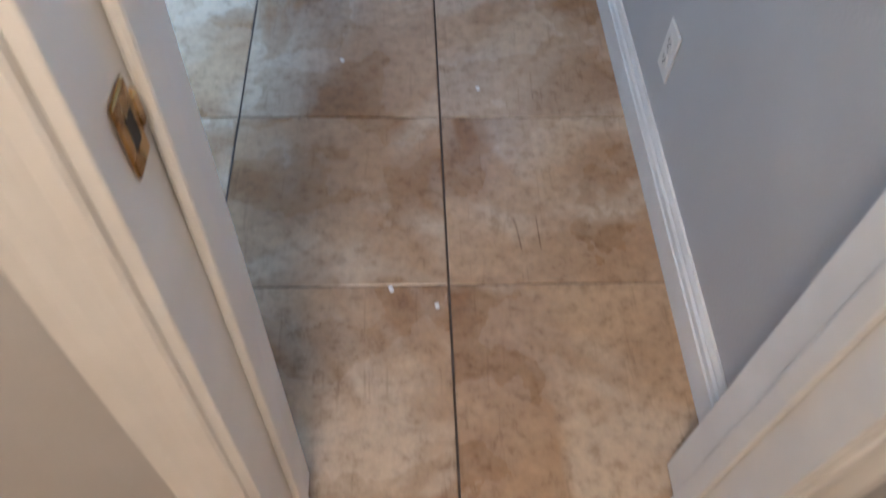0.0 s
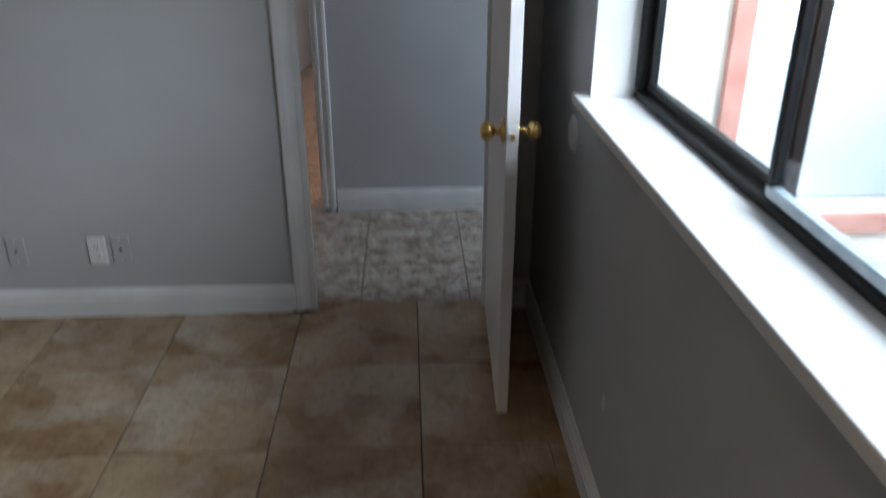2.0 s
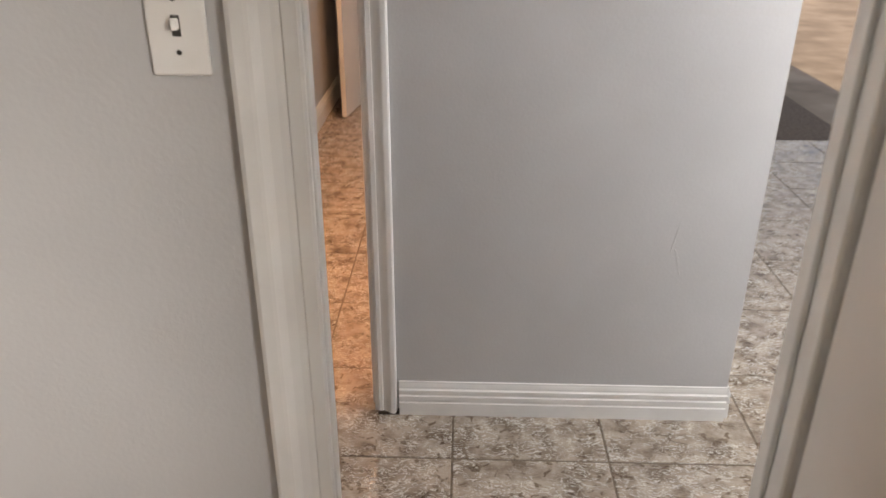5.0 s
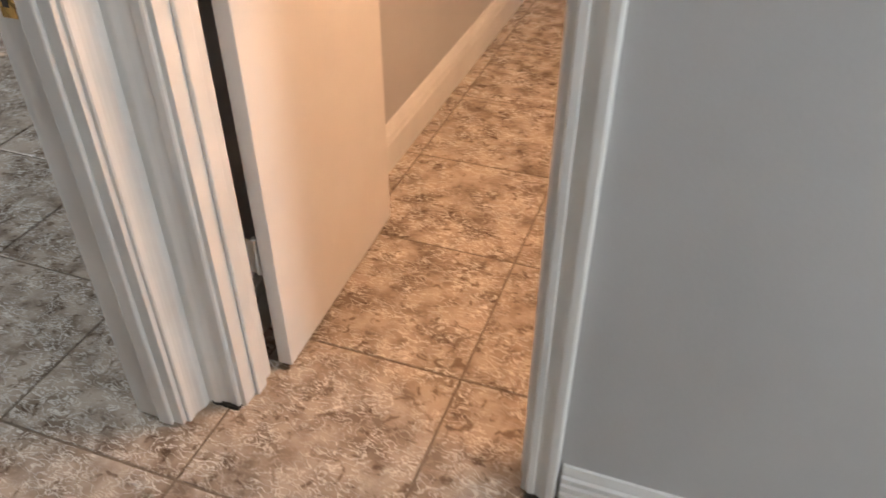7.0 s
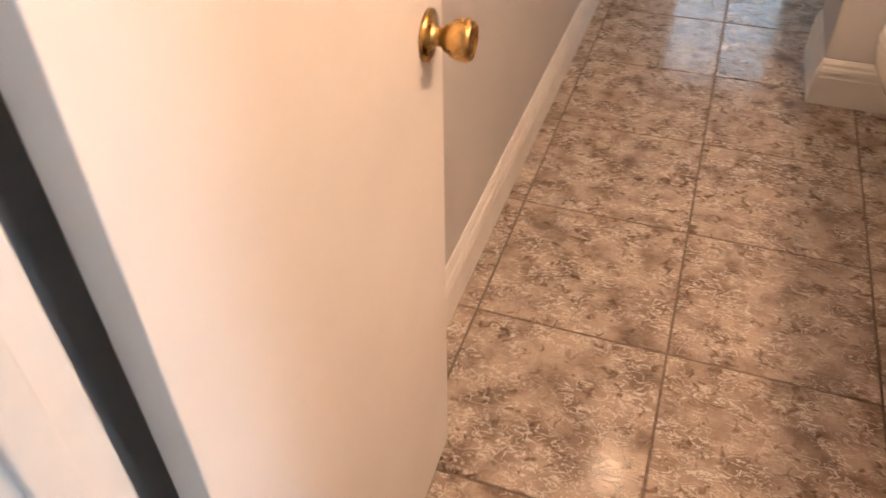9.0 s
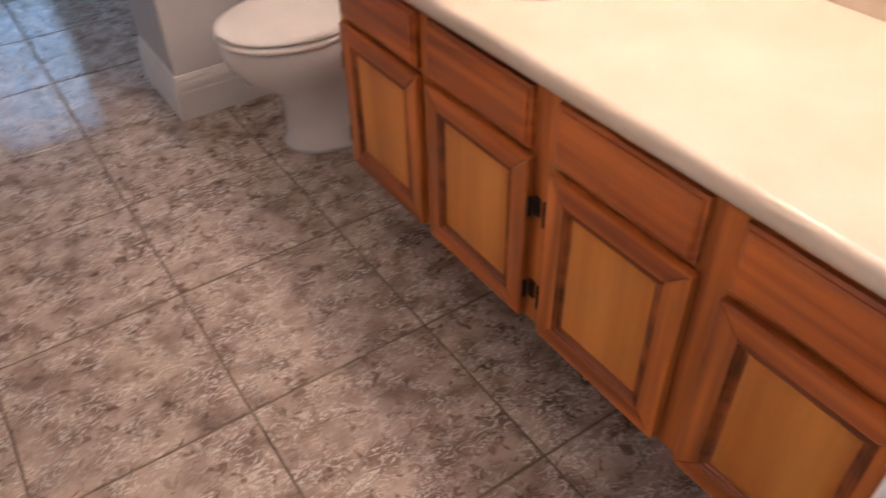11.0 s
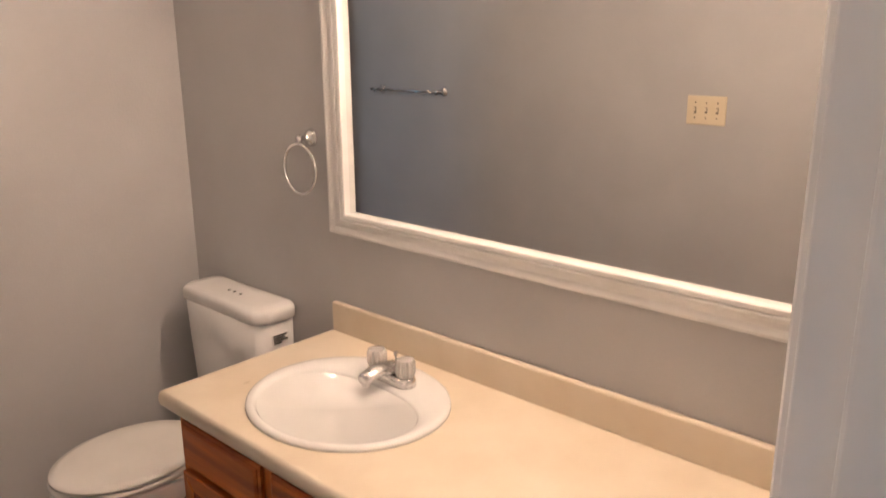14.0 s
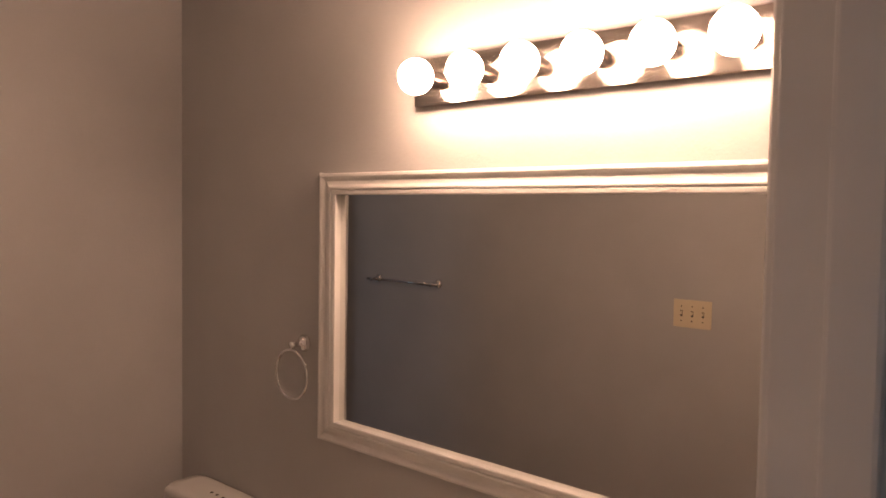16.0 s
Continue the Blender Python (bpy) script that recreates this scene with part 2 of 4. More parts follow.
M_NICKEL = mat("brushed_nickel", (0.52, 0.47, 0.44), (0.68, 0.63, 0.60), scale=30, rough=0.16, metal=1.0, stretch=(1, 0.2, 3))
M_STEEL = mat("steel_plate", (0.40, 0.34, 0.27), (0.68, 0.62, 0.52), scale=60, rough=0.4, metal=0.7)
M_BLACK = mat("black_metal", (0.006, 0.006, 0.007), (0.014, 0.014, 0.015), scale=60, rough=0.5, spec=0.25)
M_FRAMEBLUE = mat("pale_aluminium", (0.42, 0.5, 0.55), (0.55, 0.63, 0.68), scale=20, rough=0.4, metal=0.5)
M_PLATE = mat("switch_plate_plastic", (0.74, 0.72, 0.69), (0.78, 0.76, 0.73), scale=12, rough=0.3)
M_PLATE_P = mat("painted_plate", (0.44, 0.435, 0.43), (0.48, 0.475, 0.47), scale=12, rough=0.45)
M_IVORY = mat("ivory_plate_plastic", (0.72, 0.62, 0.44), (0.76, 0.66, 0.48), scale=12, rough=0.35)
M_SLOT = mat("dark_slot", (0.02, 0.018, 0.016), (0.05, 0.045, 0.04), scale=30, rough=0.6)
M_COUNTER = mat("cream_laminate", (0.62, 0.53, 0.405), (0.69, 0.61, 0.485), scale=6, rough=0.3, detail=8, rvar=0.05, lo=0.3, hi=0.7)
M_CERAMIC = mat("white_ceramic", (0.71, 0.705, 0.69), (0.75, 0.745, 0.73), scale=3, rough=0.08, rvar=0.03)
M_SEAT = mat("white_seat_plastic", (0.72, 0.70, 0.66), (0.77, 0.75, 0.71), scale=5, rough=0.22, rvar=0.05)
M_OAKZ = grain_mat("orange_oak_upright", (0.25, 0.060, 0.008), (0.60, 0.192, 0.024), 2)
M_OAKY = grain_mat("orange_oak_crosswise", (0.23, 0.051, 0.007), (0.54, 0.155, 0.02), 1)
# oak darkened for the toe kick's shade; the door mouldings use it too
M_OAKD = grain_mat("darkened_oak", (0.13, 0.030, 0.005), (0.34, 0.09, 0.015), 1)
M_OAKP = grain_mat("light_oak_panel", (0.46, 0.155, 0.016), (0.68, 0.28, 0.04), 2, 0.5)
M_MIRROR = mat("mirror_silver", (0.86, 0.87, 0.86), (0.87, 0.88, 0.87), scale=1, rough=0.0, metal=1.0, rvar=0.0)
M_GLASS = glass_mat("window_glass", (0.94, 0.97, 0.98))
M_ACRYL = mat("clear_acrylic", (0.86, 0.84, 0.82), (0.9, 0.88, 0.86), scale=8, rough=0.08, rvar=0.02)
M_ACRYL.node_tree.nodes["Principled BSDF"].inputs["Transmission Weight"].default_value = 0.65
M_BULB = emit_mat("lit_bulb", (1.0, 0.67, 0.45), 150.0)
M_LAMP = emit_mat("lit_ceiling_glass", (1.0, 0.68, 0.39), 82.0)
M_BATHLAMP = emit_mat("lit_bathroom_glass", (1.0, 0.68, 0.43), 16.0)
M_STUCCO = mat("cream_stucco", (0.66, 0.62, 0.55), (0.76, 0.72, 0.66), scale=9, rough=0.9, bump=0.6, bscale=60)
M_REDTRIM = mat("faded_red_trim", (0.45, 0.19, 0.15), (0.55, 0.27, 0.22), scale=10, rough=0.7, bump=0.2)
M_BLIND = mat("white_blind_slat", (0.62, 0.64, 0.65), (0.72, 0.74, 0.75), scale=5, rough=0.5)
M_CONC = mat("patio_concrete", (0.40, 0.37, 0.33), (0.56, 0.53, 0.48), scale=7, rough=0.9, bump=0.4, bscale=90)
M_DIRTG = mat("dry_ground", (0.25, 0.2, 0.14), (0.4, 0.33, 0.24), scale=2, rough=0.95, bump=0.5, bscale=30)

# ---- mesh helpers ----


def obj(name, bm, material, smooth=False):
    me = bpy.data.meshes.new(name)
    bmesh.ops.recalc_face_normals(bm, faces=bm.faces)
    bm.to_mesh(me)
    bm.free()
    me.materials.append(material)
    if smooth:
        for poly in me.polygons:
            poly.use_smooth = True
    return new(name, me)


def part(name, bm, material, parent, label="", smooth=False):
    o = obj(name, bm, material, smooth)
    o.parent = parent
    if label:
        o["label"] = label
    return o


def empty(name, at=(0, 0, 0)):
    e = new(name)
    e.location = at
    return e


def box(bm, x0, x1, y0, y1, z0, z1, bevel=0.0, seg=2):
    r = bmesh.ops.create_cube(bm, size=1.0)
    for v in r["verts"]:
        v.co = Vector(((x0 + x1) / 2 + v.co.x * (x1 - x0), (y0 + y1) / 2 + v.co.y * (y1 - y0), (z0 + z1) / 2 + v.co.z * (z1 - z0)))
    if bevel:
        edges = {e for v in r["verts"] for e in v.link_edges}
        bmesh.ops.bevel(bm, geom=list(edges), offset=bevel, segments=seg, affect="EDGES", profile=0.5)
    return bm


def cube(x0, x1, y0, y1, z0, z1, bevel=0.0, seg=2):
    return box(bmesh.new(), x0, x1, y0, y1, z0, z1, bevel, seg)


def lathe(profile, axis="z", at=(0, 0, 0), n=32):
    """A turned shape from (radius, height) pairs, about an axis."""
    bm = bmesh.new()
    rings = []
    for r, h in profile:
        ring = []
        for i in range(n):
            a = 2 * math.pi * i / n
            c, s = r * math.cos(a), r * math.sin(a)
            co = {"z": (c, s, h), "x": (h, c, s), "y": (c, h, s)}[axis]
            ring.append(bm.verts.new(Vector(co) + Vector(at)))
        rings.append(ring)
    for p, q in zip(rings, rings[1:]):
        for i in range(n):
            bm.faces.new((p[i], p[(i + 1) % n], q[(i + 1) % n], q[i]))
    bm.faces.new(rings[0])
    bm.faces.new(rings[-1])
    return bm


def loft(rings):
    bm = bmesh.new()
    vs = [[bm.verts.new(p) for p in ring] for ring in rings]
    n = len(vs[0])
    for p, q in zip(vs, vs[1:]):
        for i in range(n):
            bm.faces.new((p[i], p[(i + 1) % n], q[(i + 1) % n], q[i]))
    bm.faces.new(vs[0])
    bm.faces.new(vs[-1])
    return bm


def torus(R, r, axis, at, n=40, k=10):
    bm = bmesh.new()
    vs = []
    for i in range(n):
        a = 2 * math.pi * i / n
        row = []
        for j in range(k):
            b = 2 * math.pi * j / k
            u, v, w = (R + r * math.cos(b)) * math.cos(a), (R + r * math.cos(b)) * math.sin(a), r * math.sin(b)
            row.append(bm.verts.new(Vector({"z": (u, v, w), "x": (w, u, v), "y": (u, w, v)}[axis]) + Vector(at)))
        vs.append(row)
    for i in range(n):
        for j in range(k):
            bm.faces.new((vs[i][j], vs[(i + 1) % n][j], vs[(i + 1) % n][(j + 1) % k], vs[i][(j + 1) % k]))
    return bm


def extrude_profile(prof, p0, p1, out, cut0=0.0, cut1=0.0):
    """Sweep a profile of (out, across) pairs from p0 to p1. out: the way off the wall; across is out's cross with the run.
    cut0, cut1: mitre, how far the end moves along the run for each unit across."""
    p0, p1, out = Vector(p0), Vector(p1), Vector(out)
    run = (p1 - p0).normalized()
    across = out.cross(run)
    bm = bmesh.new()
    a = [bm.verts.new(p0 + out * u + across * v + run * (cut0 * v)) for u, v in prof]
    b = [bm.verts.new(p1 + out * u + across * v + run * (cut1 * v)) for u, v in prof]
    n = len(prof)
    for i in range(n):
        bm.faces.new((a[i], a[(i + 1) % n], b[(i + 1) % n], b[i]))
    bm.faces.new(a)
    bm.faces.new(b)
    return bm


def join(*bms):
    out = bmesh.new()
    for b in bms:
        me = bpy.data.meshes.new("tmp")
        b.to_mesh(me)
        b.free()
        out.from_mesh(me)
        bpy.data.meshes.remove(me)
    return out


# ---- structure: walls, floor slab, ceilings ----
H = 2.52


def wall_x(name, y0, y1, x0, x1, holes=(), label="grey painted textured wall"):
    """A wall along x between y0 and y1; holes (xa, xb, za, zb)."""
    return wall_any(name, x0, x1, holes, label, lambda bm, a, b, c, d: box(bm, a, b, y0, y1, c, d))


def wall_y(name, x0, x1, y0, y1, holes=(), label="grey painted textured wall"):
    return wall_any(name, y0, y1, holes, label, lambda bm, a, b, c, d: box(bm, x0, x1, a, b, c, d))


def wall_any(name, s0, s1, holes, label, put):
    bm = bmesh.new()
    s = s0
    for a, b, za, zb in sorted(holes):
        put(bm, s, a, -0.05, H)
        if za > 0:
            put(bm, a, b, -0.05, za)
        put(bm, a, b, zb, H)
        s = b
    put(bm, s, s1, -0.05, H)
    return tagged(obj(name, bm, M_WALL), label, "wall", kind="structure")


XW = 0.69          # bedroom's window wall
YA0, YA1 = -0.875, -0.745   # wall between bedroom and hall
AL, AR = -0.203, 0.53       # its doorway
YB0, YB1 = 0.218, 0.322     # wall between hall and bathroom
BL, BR = -0.89, -0.236      # its doorway
XL0, XL1 = -1.095, -0.98   # wall on the bathroom's and hall's side
XM = 0.645                  # mirror wall
YT = 2.665                  # wall beside the toilet
WY0, WY1, WZ0, WZ1 = -3.25, -1.665, 1.03, 2.1   # bedroom window
DH = 2.04

wall_y("wall_window", XW, 0.87, -3.99, YA0, [(WY0, WY1, WZ0, WZ1)])
wall_x("wall_bedroom_hall", YA0, YA1, -3.4, 2.72, [(AL, AR, 0, DH), (1.43, 2.55, 0.4, 2.1)])
wall_x("wall_entry", -4.16, -3.99, -3.4, 1.42, [(-0.03, 0.61, 0, DH)])
wall_y("wall_bedroom_side", -3.52, -3.4, -4.11, YA1)
wall_x("wall_bath_front", YB0, YB1, XL1, 0.845, [(BL, BR, 0, DH)])
wall_y("wall_bath_side", XL0, XL1, YA1, 4.42, [(-0.64, 0.135, 0, DH)])
wall_y("wall_mirror", XM, 0.845, YB1, 3.05)
# unseen depth back to y 3.05 is added to edge the alcove's daylight
wall_x("wall_toilet", YT, 3.05, -0.14, XM)
wall_x("wall_bath_end", 4.3, 4.42, XL1, 1.62, [(-0.72, -0.02, 0, DH)])
wall_y("wall_tub_end", 1.5, 1.62, 3.05, 4.3, [(3.3, 4.1, 1.3, 2.0)])
wall_x("wall_tub_side", 2.93, 3.05, 0.845, 1.62)
wall_y("wall_hall_end", 2.6, 2.72, YA1, 2.93)
wall_y("wall_side_room", -4.12, -4.0, YA1, 4.42, [(-0.3, 1.1, 0.9, 2.0)])
wall_x("wall_side_room_end", 4.3, 4.42, -4.0, XL0)
wall_y("wall_back_room_side", -2.12, -2.0, 4.42, 6.8)
wall_y("wall_back_room_far_side", 1.5, 1.62, 4.42, 6.8)
wall_x("wall_back_room_end", 6.8, 6.92, -2.12, 1.62, [(-1.25, 0.05, 0.9, 2.0)])
wall_y("wall_entry_side", -1.32, -1.2, -5.7, -4.11)
wall_y("wall_entry_far_side", 1.3, 1.42, -5.7, -4.11)
wall_x("wall_entry_end", -5.82, -5.7, -1.32, 1.42)

tagged(obj("ceiling", cube(-3.52, 0.87, -5.82, YA1, H, H + 0.1), M_CEIL), "white textured ceiling", "ceiling", kind="structure")
tagged(obj("ceiling_inner", cube(-4.12, 2.72, YA1, 6.92, H, H + 0.1), M_CEIL), "white textured ceiling", "ceiling", kind="structure")
tagged(obj("ceiling_entry", cube(0.87, 1.42, -5.82, -4.11, H, H + 0.1), M_CEIL), "white textured ceiling", "ceiling", kind="structure")
floor_bed = tagged(obj("floor_bedroom", cube(-3.4, XW, -5.7, -0.815, -0.08, -0.0035), M_DGROUT), "mottled brown tile floor with dark grout", "floor", kind="structure")
floor_entry = tagged(obj("floor_entry", cube(XW, 1.3, -5.7, -4.11, -0.08, -0.0005), M_GROUT), "brown floor of entry passage", "floor", kind="structure")
floor_hall = tagged(obj("floor_hall", cube(-4.0, 2.6, -0.815, 6.8, -0.08, -0.0025), M_GROUT), "marbled grey brown tile floor", "floor", kind="structure")

# ground outdoors
tagged(obj("ground", cube(-300, 300, -300, 300, -0.3, -0.2), M_DIRTG), "dry bare ground round the house", "ground", kind="structure")
tagged(obj("patio", cube(0.87, 6.0, -6.0, -0.875, -0.2, -0.12), M_CONC), "pale concrete patio slab", "pavement", kind="structure")
tagged(obj("outer_wall", cube(0.872, 2.72, -0.9, -0.877, -0.12, 0.4), M_STUCCO), "cream stucco outer wall", "wall", kind="structure")
ow = bmesh.new()
box(ow, 0.872, 1.43, -0.9, -0.877, 0.4, 2.9)
box(ow, 2.55, 2.72, -0.9, -0.877, 0.4, 2.9)
box(ow, 1.43, 2.55, -0.9, -0.877, 2.1, 2.9)
tagged(obj("outer_wall_upper", ow, M_STUCCO), "cream stucco outer wall", "wall", kind="structure")

# ---- trim: baseboards, casings, jambs ----
BASE = [(0, 0), (0.016, 0), (0.016, 0.072), (0.013, 0.076), (0.013, 0.084), (0.016, 0.088), (0.0145, 0.096), (0.010, 0.101), (0.010, 0.108), (0.005, 0.118), (0, 0.118)]
FLUTED = [(0, 0), (0.017, 0), (0.017, 0.045), (0.013, 0.048), (0.013, 0.053), (0.017, 0.056), (0.017, 0.07), (0.012, 0.073), (0.012, 0.078), (0.016, 0.081), (0.016, 0.092), (0.010, 0.095), (0.010, 0.102), (0.006, 0.118), (0, 0.118)]


TALL = [(u, v * 1.34) for u, v in BASE]


def baseboard(p0, p1, out, prof=BASE):
    """Runs so that the wall's off-way crossed with the run points up."""
    if Vector(out).cross(Vector(p1) - Vector(p0)).z < 0:
        p0, p1 = p1, p0
    return tagged(obj("baseboard", extrude_profile(prof, p0, p1, out), M_TRIM), "white painted moulded baseboard along wall", "baseboard", kind="structure")


baseboard((XW, -3.99, 0), (XW, YA0, 0), (-1, 0, 0))
baseboard((-3.4, YA0, 0), (AL - 0.05, YA0, 0), (0, -1, 0))
baseboard((AR + 0.066, YA0, 0), (XW, YA0, 0), (0, -1, 0))
baseboard((-3.4, -3.99, 0), (-3.4, YA0, 0), (1, 0, 0))
baseboard((-3.4, -3.99, 0), (-0.1, -3.99, 0), (0, 1, 0))
baseboard((BR + 0.066, YB0, 0), (0.845, YB0, 0), (0, -1, 0), FLUTED)
baseboard((0.845, YB0, 0), (0.845, 2.93, 0), (1, 0, 0), FLUTED)
baseboard((XL1, YB1 + 0.06, 0), (XL1, 4.3, 0), (1, 0, 0), TALL)
baseboard((-0.14, YT, 0), (XM, YT, 0), (0, -1, 0), TALL)
baseboard((-0.14, YT - 0.016, 0), (-0.14, 3.05, 0), (-1, 0, 0), TALL)
baseboard((XL1, 4.3, 0), (-0.79, 4.3, 0), (0, -1, 0))
baseboard((0.05, 4.3, 0), (1.5, 4.3, 0), (0, -1, 0))
baseboard((-2.0, 6.8, 0), (1.5, 6.8, 0), (0, -1, 0))
baseboard((2.6, YA1, 0), (2.6, 2.93, 0), (-1, 0, 0))
baseboard((AR + 0.07, YA1, 0), (2.6, YA1, 0), (0, 1, 0))
baseboard((XM, YT, 0), (XM, 1.86, 0), (-1, 0, 0))

CASING = [(0, 0), (0.009, 0), (0.0115, 0.003), (0.0115, 0.016), (0.009, 0.018), (0.0105, 0.026), (0.0135, 0.036), (0.0175, 0.045), (0.018, 0.049), (0.018, 0.061), (0.015, 0.066), (0, 0.066)]


def casing_set(a0, a1, face, out, axis, name="door_casing", top=DH, only=0, deep=1.0, wide=1.0, over=0.0, head=True):
    """Casings round an opening on one wall face; axis 'x' when the wall runs along x."""
    grp = tagged(empty(name), "white painted moulded door casing", "door casing", kind="structure")
    o = Vector((0, out, 0)) if axis == "x" else Vector((out, 0, 0))

    def P(s, z):
        return (s, face, z) if axis == "x" else (face, s, z)
    prof = [(u * deep, v * wide - over) for u, v in CASING]
    for s, sign in ((a0, -1), (a1, 1)):
        if only and sign != only:
            continue
        want = Vector((sign, 0, 0)) if axis == "x" else Vector((0, sign, 0))
        up = o.cross(Vector((0, 0, 1)))
        if up.dot(want) > 0:
            bm = extrude_profile(prof, P(s, 0.004), P(s, top), o, 0, 1)
        else:
            bm = extrude_profile(prof, P(s, top), P(s, 0.004), o, -1, 0)
        part("side_casing", bm, M_TRIM, grp)
    if not head:
        return grp
    q0, q1 = P(a0, top), P(a1, top)
    if o.cross(Vector(q1) - Vector(q0)).z < 0:
        q0, q1 = q1, q0
    part("head_casing", extrude_profile(prof, q0, q1, o, -1, 1), M_TRIM, grp)
    return grp


def jamb_set(a0, a1, f0, f1, axis, stop, name="door_jamb", top=DH, t=0.012):
    """Jamb boards lining an opening, with a stop bead at depth range stop."""
    grp = tagged(empty(name), "white painted door jamb with stop bead", "door jamb", kind="structure")

    def B(s0, s1, d0, d1, z0, z1, bev):
        return cube(s0, s1, d0, d1, z0, z1, bev) if axis == "x" else cube(d0, d1, s0, s1, z0, z1, bev)
    part("jamb_board", B(a0 - 0.001, a0 + t, f0 - 0.002, f1 + 0.002, 0.003, top - 0.002, 0.002), M_TRIM, grp)
    part("jamb_board", B(a1 - t, a1 + 0.001, f0 - 0.002, f1 + 0.002, 0.003, top - 0.002, 0.002), M_TRIM, grp)
    part("head_board", B(a0 + t, a1 - t, f0 - 0.002, f1 + 0.002, top - t, top + 0.001, 0.002), M_TRIM, grp)
    part("stop_bead", B(a0 + t, a0 + t + 0.011, stop[0], stop[1], 0.003, top - t, 0.004), M_TRIM, grp)
    part("stop_bead", B(a1 - t - 0.011, a1 - t, stop[0], stop[1], 0.003, top - t, 0.004), M_TRIM, grp)
    return grp


casing_set(AL, AR, YA0, -1, "x", wide=1.28, over=0.035)
casing_set(AL, AR, YA1, 1, "x")
jamb_set(AL, AR, YA0, YA1, "x", (-0.80, -0.765))
casing_set(BL, BR, YB0, -1, "x", wide=0.88, only=1)
casing_set(BL, BR, YB0, -1, "x", wide=1.26, only=-1, head=False)
casing_set(BL, BR, YB1, 1, "x", only=1)
jamb_set(BL, BR, YB0, YB1, "x", (0.254, 0.289))
casing_set(-0.64, 0.135, XL1, 1, "y")
jamb_set(-0.64, 0.135, XL0, XL1, "y", (-1.035, -1.0))
casing_set(-0.03, 0.61, -4.16, -1, "x")
casing_set(-0.72, -0.02, 4.3, -1, "x")
jamb_set(-0.72, -0.02, 4.3, 4.42, "x", (4.345, 4.38))
entry_jamb = jamb_set(-0.03, 0.61, -4.16, -3.99, "x", (-4.088, -4.05))


def strike(name, parent_label, m, metal, half=0.014):
    e = tagged(empty(name), parent_label, "strike plate")
    part("plate", cube(-0.0015, 0.0015, -half, half, -0.029, 0.029, 0.001, 1), metal, e)
    part("latch_hole", cube(0.0005, 0.0022, -0.006, 0.006, -0.012, 0.012), M_SLOT, e)
    part("lip", cube(-0.002, 0.0025, 0.013, 0.022, -0.013, 0.013, 0.001, 1), metal, e)
    e.matrix_world = m
    return e


strike("strike_plate", "tarnished brass strike plate on white jamb", pose(-0.015, -4.116, 0.967), M_BRASS2)
strike("strike_plate", "dull metal strike plate on bathroom door jamb", pose(BR - 0.014, 0.311, 0.927, 0, 0, 180), M_STEEL, 0.021)
strike("strike_plate", "painted over strike plate on white jamb", pose(AL + 0.0135, -0.852, 0.965), M_TRIM)
strike("strike_plate", "brass strike plate on side room jamb", pose(-1.06, 0.121, 0.93, 0, 0, -90), M_BRASS2)

# ---- doors ----


def knob(at, way, parent, metal, tulip=False, axis="x"):
    """Rosette, neck and knob that stand off a door along +-axis."""
    if tulip:
        prof = [(0.033, 0), (0.033, 0.004), (0.026, 0.008), (0.012, 0.010), (0.012, 0.02), (0.017, 0.025), (0.025, 0.037), (0.027, 0.053), (0.024, 0.059), (0.021, 0.06), (0.019, 0.057)]
    else:
        prof = [(0.033, 0), (0.033, 0.004), (0.028, 0.009), (0.013, 0.012), (0.010, 0.024), (0.013, 0.030), (0.022, 0.034), (0.0265, 0.043), (0.027, 0.052), (0.023, 0.062), (0.013, 0.068), (0.004, 0.069)]
    ros = part("rosette", lathe([p for p in prof[:3]], "x", (0, 0, 0)), metal, parent, smooth=True)
    kn = part("knob", lathe(prof[2:], "x", (0, 0, 0)), metal, parent, "polished brass knob" if not tulip else "worn brass tulip knob", smooth=True)
    for o in (ros, kn):
        o.matrix_local = pose(*at, 0, 0, 0 if way > 0 else 180)


def slab_door(name, label, m, width, metal, tulip, height=2.02):
    """Leaf from the hinge at the origin along -y; its face planes at x = 0 and 0.035."""
    d = tagged(empty(name), label, "door")
    part("leaf", cube(0, 0.035, -width, 0, 0.012, height, 0.002), M_DOOR, d)
    ky = -width + 0.062
    knob((0.035, ky, 0.93), 1, d, metal, tulip)
    knob((0.0, ky, 0.93), -1, d, metal, tulip)
    part("latch_plate", cube(0.005, 0.030, -width - 0.0015, -width + 0.001, 0.90, 0.958, 0.0005, 1), M_PLATE, d, "painted latch plate")
    part("latch_bolt", cube(0.012, 0.023, -width - 0.008, -width, 0.921, 0.938, 0.002, 1), metal, d)
    d.matrix_world = m
    return d


def hinge(m, metal, door):
    h = empty("hinge")
    for i, z in enumerate((-0.036, -0.018, 0.0, 0.018, 0.036)):
        part("knuckle", lathe([(0.0062, z - 0.0085), (0.0062, z + 0.0085)], "z", n=14), metal, h, smooth=False)
    part("pin_head", lathe([(0.0075, 0.0447), (0.0075, 0.049), (0.003, 0.052)], "z", n=14), metal, h)
    part("hinge_leaf", cube(-0.002, 0.0, -0.030, -0.004, -0.044, 0.044), metal, h)
    part("hinge_leaf", cube(0.004, 0.030, -0.001, 0.001, -0.044, 0.044), metal, h)
    h.parent = door
    h.matrix_world = m
    return h


slab_door("door_1", "white slab door standing open beside window", pose(0.508, -0.895, 0, 0, 0, -2.3), 0.715, M_BRASS, False)
